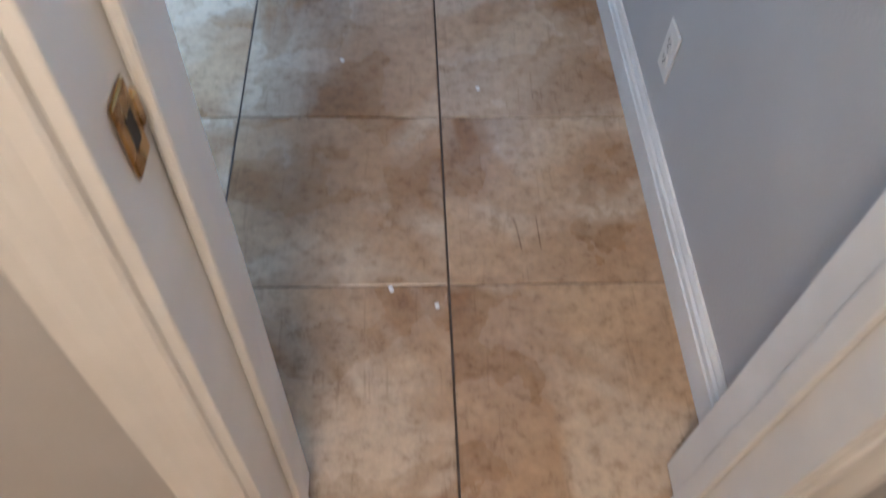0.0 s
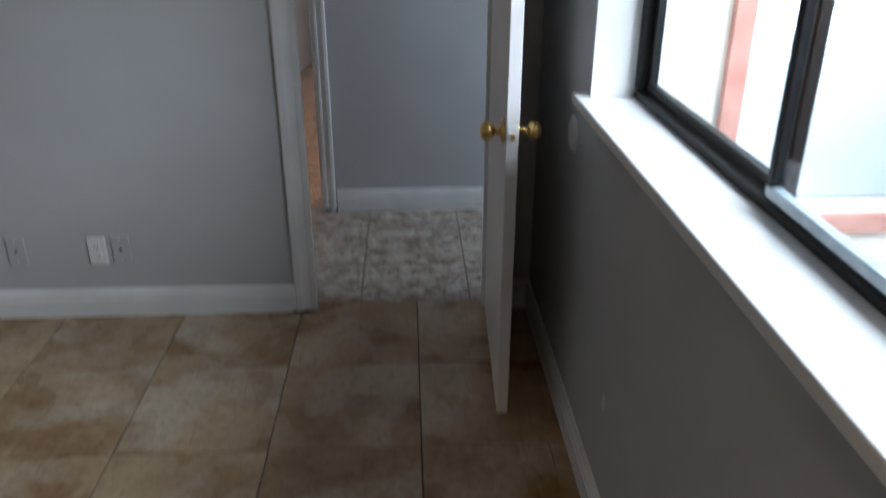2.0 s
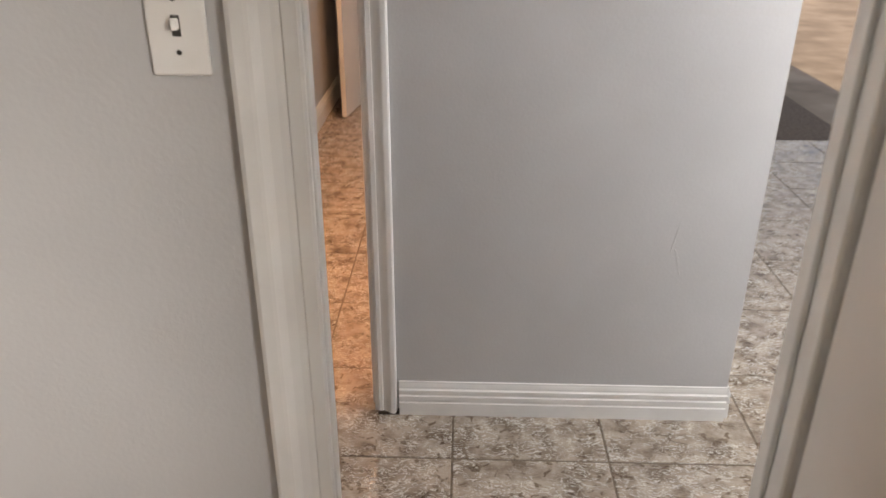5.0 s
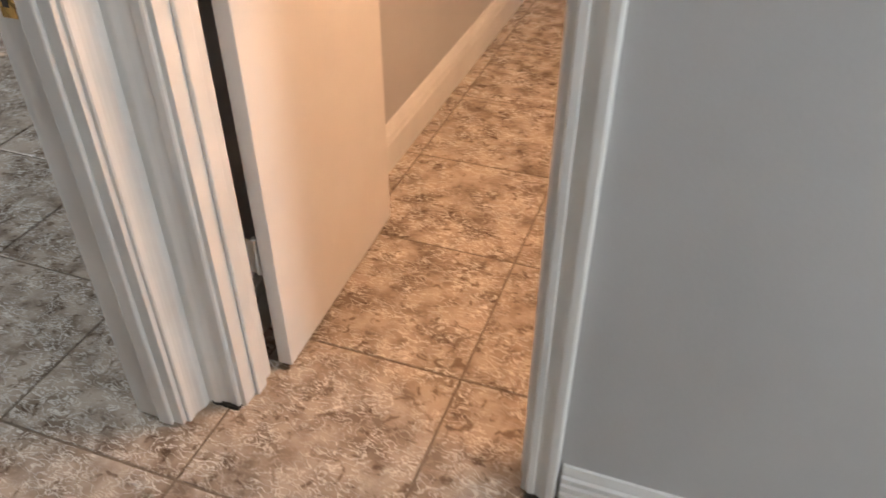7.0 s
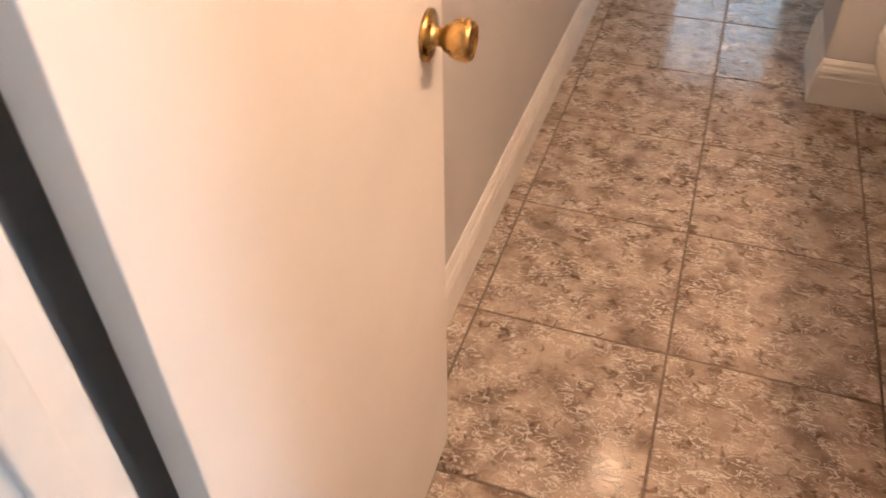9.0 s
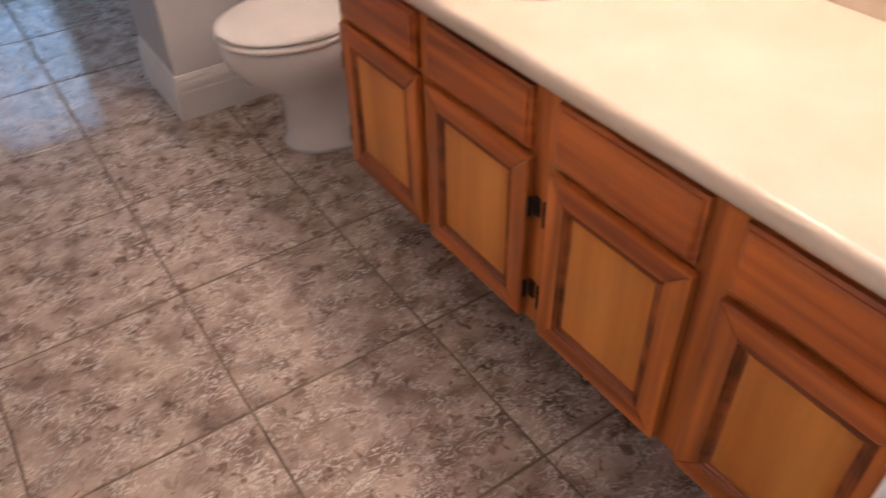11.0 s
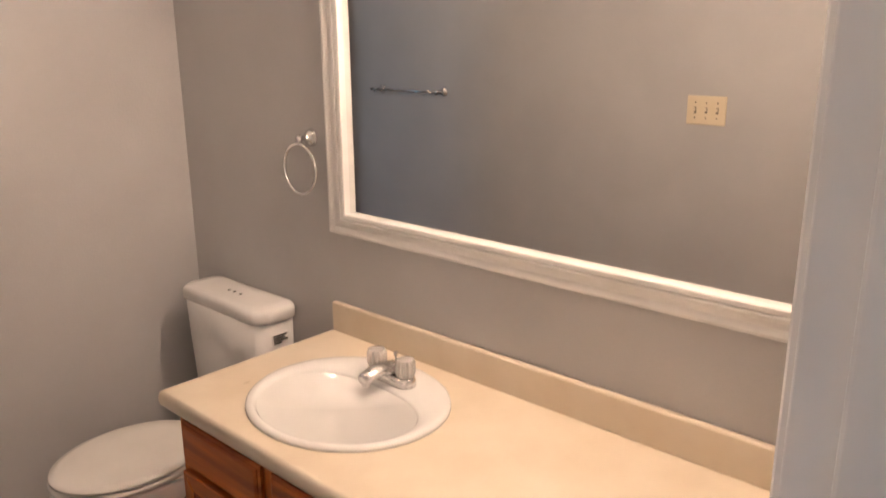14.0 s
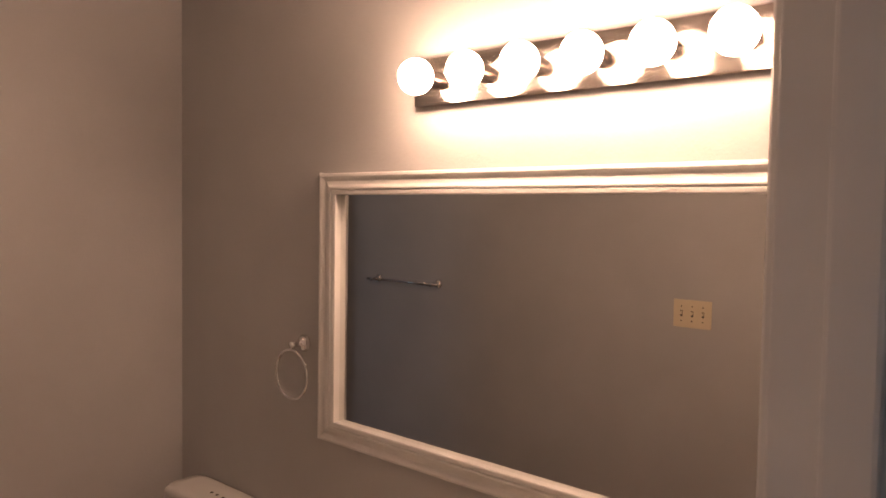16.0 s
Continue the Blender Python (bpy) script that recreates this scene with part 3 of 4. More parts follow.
# bathroom door: hinged on the left jamb, folded back along the side wall
bath_door = slab_door("door_2", "cream painted slab bathroom door standing open", pose(-0.838, 0.353, 0, 0, 0, 180 + 1.8), 0.635, M_BRASS2, True)
slab_door("door_3", "white slab door open against bathroom wall", pose(-0.755, 4.27, 0, 0, 0, -8.0), 0.69, M_BRASS2, False)
for z in (0.317, 1.80):
    hinge(pose(-0.884, 0.36, z, 0, 0, 180), M_TRIM, bath_door)

# ---- bedroom window ----
win = tagged(empty("window_1"), "sliding window with black metal frame and deep white reveal", "window", kind="structure")
FX = 0.80
part("window_sill", cube(0.650, FX + 0.04, WY0 - 0.055, WY1 + 0.05, WZ0 - 0.004, WZ0 + 0.022, 0.004), M_TRIM, win, "white painted sill with worn front edge")
part("sill_apron", cube(0.672, XW - 0.001, WY0 - 0.04, WY1 + 0.035, WZ0 - 0.022, WZ0 - 0.005, 0.004), M_TRIM, win)
part("reveal", cube(XW - 0.002, 0.868, WY1 - 0.008, WY1 + 0.001, WZ0 + 0.02, WZ1 - 0.001), M_TRIM, win)
part("reveal", cube(XW - 0.002, 0.868, WY0 - 0.001, WY0 + 0.008, WZ0 + 0.02, WZ1 - 0.001), M_TRIM, win)
part("reveal", cube(XW - 0.002, 0.868, WY0 + 0.008, WY1 - 0.008, WZ1 - 0.009, WZ1 + 0.001), M_TRIM, win)
zb = WZ0 + 0.022
ya, yb = WY0 + 0.008, WY1 - 0.008
YMID = -2.47
for nm, bm in (("frame_bottom", cube(FX, FX + 0.05, ya, yb, zb, zb + 0.018, 0.003)), ("frame_top", cube(FX, FX + 0.05, ya, yb, WZ1 - 0.04, WZ1 - 0.009, 0.003)),
               ("frame_side", cube(FX, FX + 0.05, yb - 0.022, yb, zb + 0.022, WZ1 - 0.04, 0.003)), ("frame_side", cube(FX, FX + 0.05, ya, ya + 0.022, zb + 0.022, WZ1 - 0.04, 0.003))):
    part(nm, bm, M_BLACK, win, "black anodised window frame")


def sash(y0, y1, x, metal):
    """One sliding sash; its upright bars are black."""
    for nm, bm in (("sash_rail", cube(x, x + 0.022, y0, y1, zb + 0.022, zb + 0.042, 0.003)), ("sash_rail", cube(x, x + 0.022, y0, y1, WZ1 - 0.07, WZ1 - 0.04, 0.003)),
                   ("sash_stile", cube(x, x + 0.022, y0, y0 + 0.02, zb + 0.042, WZ1 - 0.07, 0.003)), ("sash_stile", cube(x, x + 0.022, y1 - 0.02, y1, zb + 0.042, WZ1 - 0.07, 0.003))):
        part(nm, bm, metal if nm == "sash_rail" else M_BLACK, win)
    g = part("pane", cube(x + 0.009, x + 0.013, y0 + 0.02, y1 - 0.02, zb + 0.042, WZ1 - 0.07), M_GLASS, win)
    g.visible_shadow = False


sash(YMID - 0.01, yb - 0.022, FX + 0.026, M_BLACK)
sash(ya + 0.022, YMID + 0.012, FX + 0.003, M_FRAMEBLUE)

# window seen across the patio, with red trim and blinds
ow = tagged(empty("window_2"), "outer window with closed white blinds and faded red trim", "window", kind="structure")
for a, b, c, d in ((1.35, 1.425, 0.32, 2.2), (2.555, 2.63, 0.32, 2.2)):
    part("trim_board", cube(a, b, -0.935, -0.9, c, d, 0.004), M_REDTRIM, ow, "faded red trim board")
part("trim_board", cube(1.425, 2.555, -0.935, -0.9, 2.11, 2.2, 0.004), M_REDTRIM, ow)
part("trim_board", cube(1.425, 2.555, -0.935, -0.9, 0.32, 0.395, 0.004), M_REDTRIM, ow)
for a, b, c, d in ((1.431, 1.49, 0.4, 2.1), (2.49, 2.549, 0.4, 2.1), (1.49, 2.49, 0.4, 0.45), (1.49, 2.49, 2.05, 2.1), (1.49, 2.49, 1.30, 1.35)):
    part("frame_bar", cube(a, b, -0.89, -0.86, c, d, 0.003), M_TRIM, ow)
g = part("pane", cube(1.49, 2.49, -0.877, -0.873, 0.45, 2.05), M_GLASS, ow)
g.visible_shadow = False
bl = tagged(empty("window_blind"), "closed white slatted blind in outer window", "blind")
slat_me = None
for i in range(64):
    if slat_me is None:
        s = part("slat", cube(-0.49, 0.49, -0.0125, 0.0125, -0.0008, 0.0008), M_BLIND, bl)
        slat_me = s.data
    else:
        s = new("slat", slat_me)
        s.parent = bl
    s.matrix_local = pose(1.99, -0.835, 0.46 + i * 0.025, 58, 0, 0)

# plain openings of other rooms


def plain_window(name, x0, x1, y0, y1, z0, z1, axis):
    w = tagged(empty(name), "plain daylight window with white frame", "window", kind="structure")
    t = 0.04
    if axis == "y":
        xm = (x0 + x1) / 2
        bars = [(xm - 0.02, xm + 0.02, y0, y0 + t, z0, z1), (xm - 0.02, xm + 0.02, y1 - t, y1, z0, z1), (xm - 0.02, xm + 0.02, y0 + t, y1 - t, z0, z0 + t), (xm - 0.02, xm + 0.02, y0 + t, y1 - t, z1 - t, z1)]
        pane = cube(xm - 0.002, xm + 0.002, y0 + t, y1 - t, z0 + t, z1 - t)
    else:
        ym = (y0 + y1) / 2
        bars = [(x0, x0 + t, ym - 0.02, ym + 0.02, z0, z1), (x1 - t, x1, ym - 0.02, ym + 0.02, z0, z1), (x0 + t, x1 - t, ym - 0.02, ym + 0.02, z0, z0 + t), (x0 + t, x1 - t, ym - 0.02, ym + 0.02, z1 - t, z1)]
        pane = cube(x0 + t, x1 - t, ym - 0.002, ym + 0.002, z0 + t, z1 - t)
    for b in bars:
        part("frame_bar", cube(*b, 0.003), M_TRIM, w)
    part("pane", pane, M_GLASS, w).visible_shadow = False


plain_window("window_3", -4.12, -4.0, -0.3, 1.1, 0.9, 2.0, "y")
# window_4 is unseen, placed to throw daylight on the bathroom's side wall
plain_window("window_4", 1.5, 1.62, 3.3, 4.1, 1.3, 2.0, "y")
plain_window("window_5", -1.25, 0.05, 6.8, 6.92, 0.9, 2.0, "x")

# warm ceiling lamp of the entry passage
lamp = tagged(empty("ceiling_light"), "lit round ceiling light in entry passage", "ceiling light")
part("base_plate", lathe([(0.13, H - 0.02), (0.13, H)], "z", (0.0, -4.75, 0)), M_NICKEL, lamp)
part("glass_shade", lathe([(0.03, H - 0.10), (0.09, H - 0.085), (0.12, H - 0.05), (0.125, H - 0.021)], "z", (0.0, -4.75, 0)), M_LAMP, lamp, smooth=True)

# flush ceiling light of the bathroom, over the passage beside the toilet
lamp = tagged(empty("ceiling_light"), "lit round ceiling light in bathroom", "ceiling light")
part("base_plate", lathe([(0.12, H - 0.02), (0.12, H)], "z", (-0.51, 2.72, 0)), M_NICKEL, lamp)
part("glass_shade", lathe([(0.02, H - 0.09), (0.07, H - 0.08), (0.10, H - 0.05), (0.105, H - 0.021)], "z", (-0.51, 2.72, 0)), M_BATHLAMP, lamp, smooth=True)

# ---- plates on walls ----


def plate(name, label, category, m, w, h, material, kind):
    """A wall plate facing -y at the origin."""
    e = tagged(empty(name), label, category)
    part("plate", cube(-w / 2, w / 2, -0.006, 0.0, -h / 2, h / 2, 0.0035, 3), material, e)
    if kind == "switch":
        n = max(1, round((w - 0.07) / 0.046) + 1)
        for i in range(n):
            x = (i - (n - 1) / 2) * 0.046
            part("toggle_slot", cube(x - 0.005, x + 0.005, -0.0066, -0.005, -0.012, 0.012), M_SLOT, e)
            part("toggle", cube(x - 0.0038, x + 0.0038, -0.016, -0.005, -0.004, 0.009, 0.0015, 1), material, e)
            for z in (-0.03, 0.03):
                part("screw", lathe([(0.003, -0.0072), (0.003, -0.0055)], "y", (x, 0, z), 10), M_SLOT, e)
    elif kind == "outlet":
        for z in (-0.0195, 0.0195):
            part("socket", lathe([(0.0165, -0.0085), (0.0172, -0.0055)], "y", (0, 0, z), 20), material, e)
            for x in (-0.0062, 0.0062):
                part("socket_slot", cube(x - 0.0012, x + 0.0012, -0.0092, -0.0084, z - 0.001, z + 0.0075), M_SLOT, e)
            part("earth_hole", lathe([(0.0026, -0.0092), (0.0026, -0.0084)], "y", (0, 0, z - 0.008), 10), M_SLOT, e)
        part("screw", lathe([(0.003, -0.0072), (0.003, -0.0055)], "y", (0, 0, 0), 10), M_SLOT, e)
    elif kind == "jack":
        part("jack", lathe([(0.0055, -0.012), (0.0055, -0.0055)], "y", (0, 0, 0), 14), M_SLOT, e)
        for z in (-0.042, 0.042):
            part("screw", lathe([(0.003, -0.0072), (0.003, -0.0055)], "y", (0, 0, z), 10), M_PLATE, e)
    e.matrix_world = m
    return e


plate("light_switch", "white single light switch plate on grey wall", "light switch", pose(-0.312, YA0, 1.37), 0.07, 0.115, M_PLATE, "switch")
plate("light_switch", "white light switch plate on hall wall", "light switch", pose(0.697, YB0, 1.352), 0.07, 0.115, M_PLATE, "switch")
plate("power_outlet", "white double power outlet on grey wall", "power outlet", pose(-0.995, YA0, 0.282), 0.07, 0.115, M_PLATE, "outlet")
plate("jack_plate", "grey painted cable jack plate beside outlet", "wall plate", pose(-0.905, YA0, 0.288), 0.07, 0.115, M_PLATE_P, "jack")
plate("jack_plate", "grey painted cable jack plate beside outlet", "wall plate", pose(-1.30, YA0, 0.288), 0.07, 0.115, M_PLATE_P, "jack")
plate("power_outlet", "white double power outlet under window", "power outlet", pose(XW, -3.23, 0.272, 0, 0, -90), 0.07, 0.115, M_PLATE, "outlet")
plate("light_switch", "ivory three gang light switch plate in bathroom", "light switch", pose(XL1, 1.488, 1.356, 0, 0, 90), 0.163, 0.115, M_IVORY, "switch")

stop = tagged(empty("door_stop_plate"), "round grey painted door stop plate on wall", "door stop")
part("disc", lathe([(0.05, 0.0), (0.05, -0.004), (0.046, -0.008), (0.01, -0.009)], "x", (0, 0, 0)), M_PLATE, stop)
stop.location = (XW, -1.50, 0.905)
mark = tagged(obj("wall_patch", lathe([(0.018, 0), (0.016, -0.0015), (0.004, -0.002)], "x", n=16), M_PLATE), "small pale filler spot on grey wall", "filler spot")
mark.scale = (1, 0.6, 1.3)
mark.location = (XW, -2.06, 0.37)

# ---- vanity ----
VX = 0.095   # face frame
CT = 0.80   # counter top
V0, V1 = YB1 + 0.002, 1.845
van = tagged(empty("vanity_cabinet"), "orange oak bathroom vanity with four doors and drawers", "vanity")
part("body", cube(VX + 0.02, XM - 0.001, V0, V1 - 0.002, 0.195, 0.762), M_OAKZ, van)
# toe kick and skirt carry the under-cabinet shade in their dark colour
part("toe_kick", cube(VX + 0.13, VX + 0.145, V0, V1 - 0.02, 0.001, 0.195), M_OAKD, van, "recessed toe kick coloured dark for the shade under the cabinet")
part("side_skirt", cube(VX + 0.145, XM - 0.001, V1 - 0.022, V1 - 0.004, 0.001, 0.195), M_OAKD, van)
cols = [(1.822, 1.483), (1.452, 1.112), (1.057, 0.732), (0.682, 0.372)]
stiles = [(V1, 1.81), (1.495, 1.44), (1.124, 1.045), (0.744, 0.67), (0.384, V0)]
for a, b in stiles:
    part("face_stile", cube(VX, VX + 0.02, b, a, 0.195, 0.762, 0.001, 1), M_OAKZ, van)
for (a, _), (_, b) in zip(stiles[1:], stiles):
    for z0, z1 in ((0.195, 0.222), (0.585, 0.63), (0.722, 0.762)):
        part("face_rail", cube(VX + 0.001, VX + 0.019, a, b, z0, z1), M_OAKY, van)


def raised(y0, y1, z0, z1, x, steps):
    """A routed front: rectangle rings stepped in by (inset, proud), facing -x."""
    rings = []
    for ins, out in steps:
        rings.append([(x - out, y0 + ins, z0 + ins), (x - out, y1 - ins, z0 + ins), (x - out, y1 - ins, z1 - ins), (x - out, y0 + ins, z1 - ins)])
    return loft(rings)


def frame_bar_poly(pts, x0, x1, bev):
    bm = bmesh.new()
    lo = [bm.verts.new((x0, y, z)) for y, z in pts]
    hi = [bm.verts.new((x1, y, z)) for y, z in pts]
    n = len(pts)
    for i in range(n):
        bm.faces.new((lo[i], lo[(i + 1) % n], hi[(i + 1) % n], hi[i]))
    bm.faces.new(lo)
    bm.faces.new(hi)
    bmesh.ops.bevel(bm, geom=bm.edges[:], offset=bev, segments=2, affect="EDGES", profile=0.5)
    return bm


def cabinet_door(y0, y1, z0, z1):
    d = empty("cabinet_door")
    d.parent = van
    w = 0.052
    x0, x1 = VX - 0.02, VX - 0.0005
    part("stile", frame_bar_poly([(y0, z0), (y0 + w, z0 + w), (y0 + w, z1 - w), (y0, z1)], x0, x1, 0.0035), M_OAKZ, d)
    part("stile", frame_bar_poly([(y1, z0), (y1, z1), (y1 - w, z1 - w), (y1 - w, z0 + w)], x0, x1, 0.0035), M_OAKZ, d)
    part("rail", frame_bar_poly([(y0, z0), (y1, z0), (y1 - w, z0 + w), (y0 + w, z0 + w)], x0, x1, 0.0035), M_OAKY, d)
    part("rail", frame_bar_poly([(y0, z1), (y0 + w, z1 - w), (y1 - w, z1 - w), (y1, z1)], x0, x1, 0.0035), M_OAKY, d)
    i = w - 0.003
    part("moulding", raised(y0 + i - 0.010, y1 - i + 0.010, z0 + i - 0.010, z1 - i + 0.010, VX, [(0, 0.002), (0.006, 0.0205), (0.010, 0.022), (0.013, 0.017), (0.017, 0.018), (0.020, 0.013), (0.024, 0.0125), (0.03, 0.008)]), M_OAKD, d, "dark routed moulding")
    part("panel", raised(y0 + w + 0.012, y1 - w - 0.012, z0 + w + 0.012, z1 - w - 0.012, VX, [(0, 0.004), (0.001, 0.012), (0.012, 0.0135), (0.014, 0.0135)]), M_OAKP, d, "light oak flat panel")
    return d


def drawer_front(y0, y1, z0, z1):
    return part("drawer_front", raised(y0, y1, z0, z1, VX, [(0, 0.0005), (0, 0.010), (0.006, 0.013), (0.007, 0.016), (0.012, 0.019), (0.015, 0.0195)]), M_OAKY, van)


for a, b in cols:
    cabinet_door(b, a, 0.203, 0.6)
    drawer_front(b + 0.008, a - 0.003, 0.614, 0.737)


def cab_hinge(y, z, s):
    h = empty("hinge")
    h.parent = van
    part("hinge_knuckle", lathe([(0.0035, z - 0.022), (0.0045, z - 0.018), (0.0045, z + 0.018), (0.0035, z + 0.022)], "z", (VX - 0.014, y, 0), 12), M_BLACK, h, "black metal hinge")
    part("hinge_wing", cube(VX - 0.004, VX - 0.0005, min(y, y + s * 0.018), max(y, y + s * 0.018), z - 0.022, z + 0.022, 0.001, 1), M_BLACK, h)


for z in (0.285, 0.495):
    cab_hinge(1.106, z, -1)
    cab_hinge(1.829, z, 1)
    cab_hinge(1.063, z, 1)

# counter with rounded front edge, an oval hole for the basin
SX, SY, SA, SB = 0.344, 1.49, 0.232, 0.262
ctr = tagged(empty("countertop"), "cream laminate vanity countertop with rounded edge and backsplash", "countertop")
xf, xb = 0.062, XM - 0.001
n = 64


def ell(a, b, cx, cy, z, n=64):
    return [(cx + a * math.cos(2 * math.pi * i / n), cy + b * math.sin(2 * math.pi * i / n), z) for i in range(n)]


bm = bmesh.new()
hole = [bm.verts.new(p) for p in ell(SA - 0.02, SB - 0.02, SX, SY, CT)]
rim = []
x0r, x1r, y0r, y1r = xf + 0.014, xb, V0, V1 + 0.036
for i in range(n):
    dx, dy = math.cos(2 * math.pi * i / n), math.sin(2 * math.pi * i / n)
    ks = [((x1r - SX) / dx if dx > 0 else (x0r - SX) / dx) if abs(dx) > 1e-9 else 1e9, ((y1r - SY) / dy if dy > 0 else (y0r - SY) / dy) if abs(dy) > 1e-9 else 1e9]
    k = min(ks)
    rim.append(bm.verts.new((SX + dx * k, SY + dy * k, CT)))
for i in range(n):
    j = (i + 1) % n
    bm.faces.new((hole[i], hole[j], rim[j], rim[i]))
corner = [(x0r, y0r), (x0r, y1r), (x1r, y0r), (x1r, y1r)]
for cx, cy in corner:
    near = None
    for i in range(n):
        p, q = rim[i].co, rim[(i + 1) % n].co
        onx = abs(p.x - cx) < 1e-6 or abs(q.x - cx) < 1e-6
        ony = abs(p.y - cy) < 1e-6 or abs(q.y - cy) < 1e-6
        if onx and ony and abs(p.x - q.x) > 1e-6 and abs(p.y - q.y) > 1e-6:
            near = i
    if near is not None:
        v = bm.verts.new((cx, cy, CT))
        bm.faces.new((rim[near], rim[(near + 1) % n], v))
part("worktop", bm, M_COUNTER, ctr)
edge = [(0, -0.040), (0.004, -0.040), (0.011, -0.036), (0.014, -0.026), (0.014, -0.014), (0.011, -0.005), (0.005, -0.0008), (0, 0)]
bm = bmesh.new()
fa = [bm.verts.new((x0r - u, y0r, CT + v)) for u, v in edge]
fb = [bm.verts.new((x0r - u, y1r, CT + v)) for u, v in edge]
for i in range(len(edge) - 1):
    bm.faces.new((fa[i], fa[i + 1], fb[i + 1], fb[i]))
fc = [bm.verts.new((x0r, y1r + u * 0.3, CT + v)) for u, v in edge]
fd = [bm.verts.new((x1r, y1r + u * 0.3, CT + v)) for u, v in edge]
for i in range(len(edge) - 1):
    bm.faces.new((fc[i], fc[i + 1], fd[i + 1], fd[i]))
    bm.faces.new((fb[i], fb[i + 1], fc[i + 1], fc[i]))
fe = [bm.verts.new(p) for p in ((x0r, y0r, CT - 0.038), (x1r, y0r, CT - 0.038), (x1r, y1r, CT - 0.038), (x0r, y1r, CT - 0.038))]
bm.faces.new(fe)
part("rounded_edge", bm, M_COUNTER, ctr, smooth=True)
part("backsplash", cube(xb - 0.02, xb, V0, V1 + 0.036, CT - 0.002, CT + 0.09, 0.006, 3), M_COUNTER, ctr, "cream laminate backsplash")

# basin
bas = tagged(empty("sink_basin"), "white oval ceramic drop-in sink", "sink")
bx, by = SX - 0.03, SY
rings = [ell(SA, SB, SX, SY, CT + 0.0005), ell(SA - 0.001, SB - 0.001, SX, SY, CT + 0.007), ell(SA - 0.007, SB - 0.007, SX, SY, CT + 0.012), ell(SA - 0.016, SB - 0.016, SX, SY, CT + 0.0125),
         ell(SA - 0.05, SB - 0.034, bx, by, CT + 0.0105), ell(SA - 0.056, SB - 0.042, bx, by, CT + 0.002), ell(SA - 0.066, SB - 0.056, bx, by, CT - 0.03), ell(SA - 0.08, SB - 0.08, bx, by, CT - 0.075),
         ell(SA - 0.105, SB - 0.125, bx, by, CT - 0.11), ell(0.045, 0.055, bx, by, CT - 0.125), ell(0.02, 0.02, bx, by, CT - 0.128)]
# the back of the bowl is cut flatter, to leave the tap ledge
for r in rings[4:9]:
    for i, (x, y, z) in enumerate(r):
        if x > bx:
            r[i] = (bx + (x - bx) * (0.95 - 0.3 * (x - bx) / SA), y, z)
part("bowl", loft(rings), M_CERAMIC, bas, smooth=True)
part("drain", lathe([(0.021, CT - 0.1275), (0.021, CT - 0.1255), (0.014, CT - 0.1265)], "z", (bx, by, 0), 24), M_CHROME, bas)
part("overflow_slot", cube(bx - 0.115, bx - 0.11, by - 0.012, by + 0.012, CT - 0.05, CT - 0.045), M_SLOT, bas)

# tap
tap = tagged(empty("bathroom_tap"), "chrome two handle tap with clear acrylic knobs", "tap")
tx, ty, tz = 0.478, 1.478, CT + 0.0125
base = loft([[(tx + a * 0.027 * math.cos(t), ty + (0.05 if math.sin(t) > 0 else -0.05) + a * 0.027 * math.sin(t), tz + h) for t in [2 * math.pi * i / 32 for i in range(32)]] for a, h in ((1, 0), (1, 0.012), (0.9, 0.02), (0.6, 0.022))])
part("base", base, M_CHROME, tap, smooth=True)
sp = []
for k in range(9):
    f = k / 8
    cx, cz = tx + 0.02 - 0.115 * f, tz + 0.026 + 0.016 * math.sin(f * 2.6) - 0.004 * f
    wy, wz = 0.033 - 0.014 * f, 0.019 - 0.005 * f
    sp.append([(cx, ty + wy * math.cos(t), cz + wz * math.sin(t)) for t in [2 * math.pi * i / 16 for i in range(16)]])
part("spout", loft(sp), M_CHROME, tap, smooth=True)
part("aerator", lathe([(0.011, tz + 0.012), (0.011, tz + 0.03)], "z", (tx - 0.084, ty, 0), 18), M_CHROME, tap)
part("lift_rod", lathe([(0.003, tz + 0.02), (0.003, tz + 0.058), (0.006, tz + 0.06), (0.006, tz + 0.068)], "z", (tx + 0.018, ty, 0), 12), M_CHROME, tap)
for s in (-1, 1):
    bm = bmesh.new()
    rr = []
    for r, h in ((0.012, 0.02), (0.021, 0.026), (0.024, 0.035), (0.024, 0.062), (0.021, 0.069), (0.010, 0.071)):
        rr.append([(tx + r * (1 + (0.07 if i % 2 else -0.05)) * math.cos(2 * math.pi * i / 28), ty + s * 0.051 + r * (1 + (0.07 if i % 2 else -0.05)) * math.sin(2 * math.pi * i / 28), tz + h) for i in range(28)])
    bm.free()
    part("handle", loft(rr), M_ACRYL, tap, "clear fluted acrylic handle")
    part("handle_core", lathe([(0.008, tz + 0.015), (0.008, tz + 0.05)], "z", (tx, ty + s * 0.051, 0), 12), M_CHROME, tap)

# ---- toilet ----
toi = tagged(empty("toilet"), "white ceramic toilet with closed lid beside vanity", "toilet")
TY = 2.29


def egg(xf, xb, w, z, n=40, cx=None):
    """An egg outline from front xf to back xb, half width w."""
    out = []
    mid = xf + (xb - xf) * 0.52
    for i in range(n):
        a = 2 * math.pi * i / n
        c, s = math.cos(a), math.sin(a)
        L = (mid - xf) if c > 0 else (xb - mid)
        out.append((mid - c * L, TY + w * s, z))
    return out


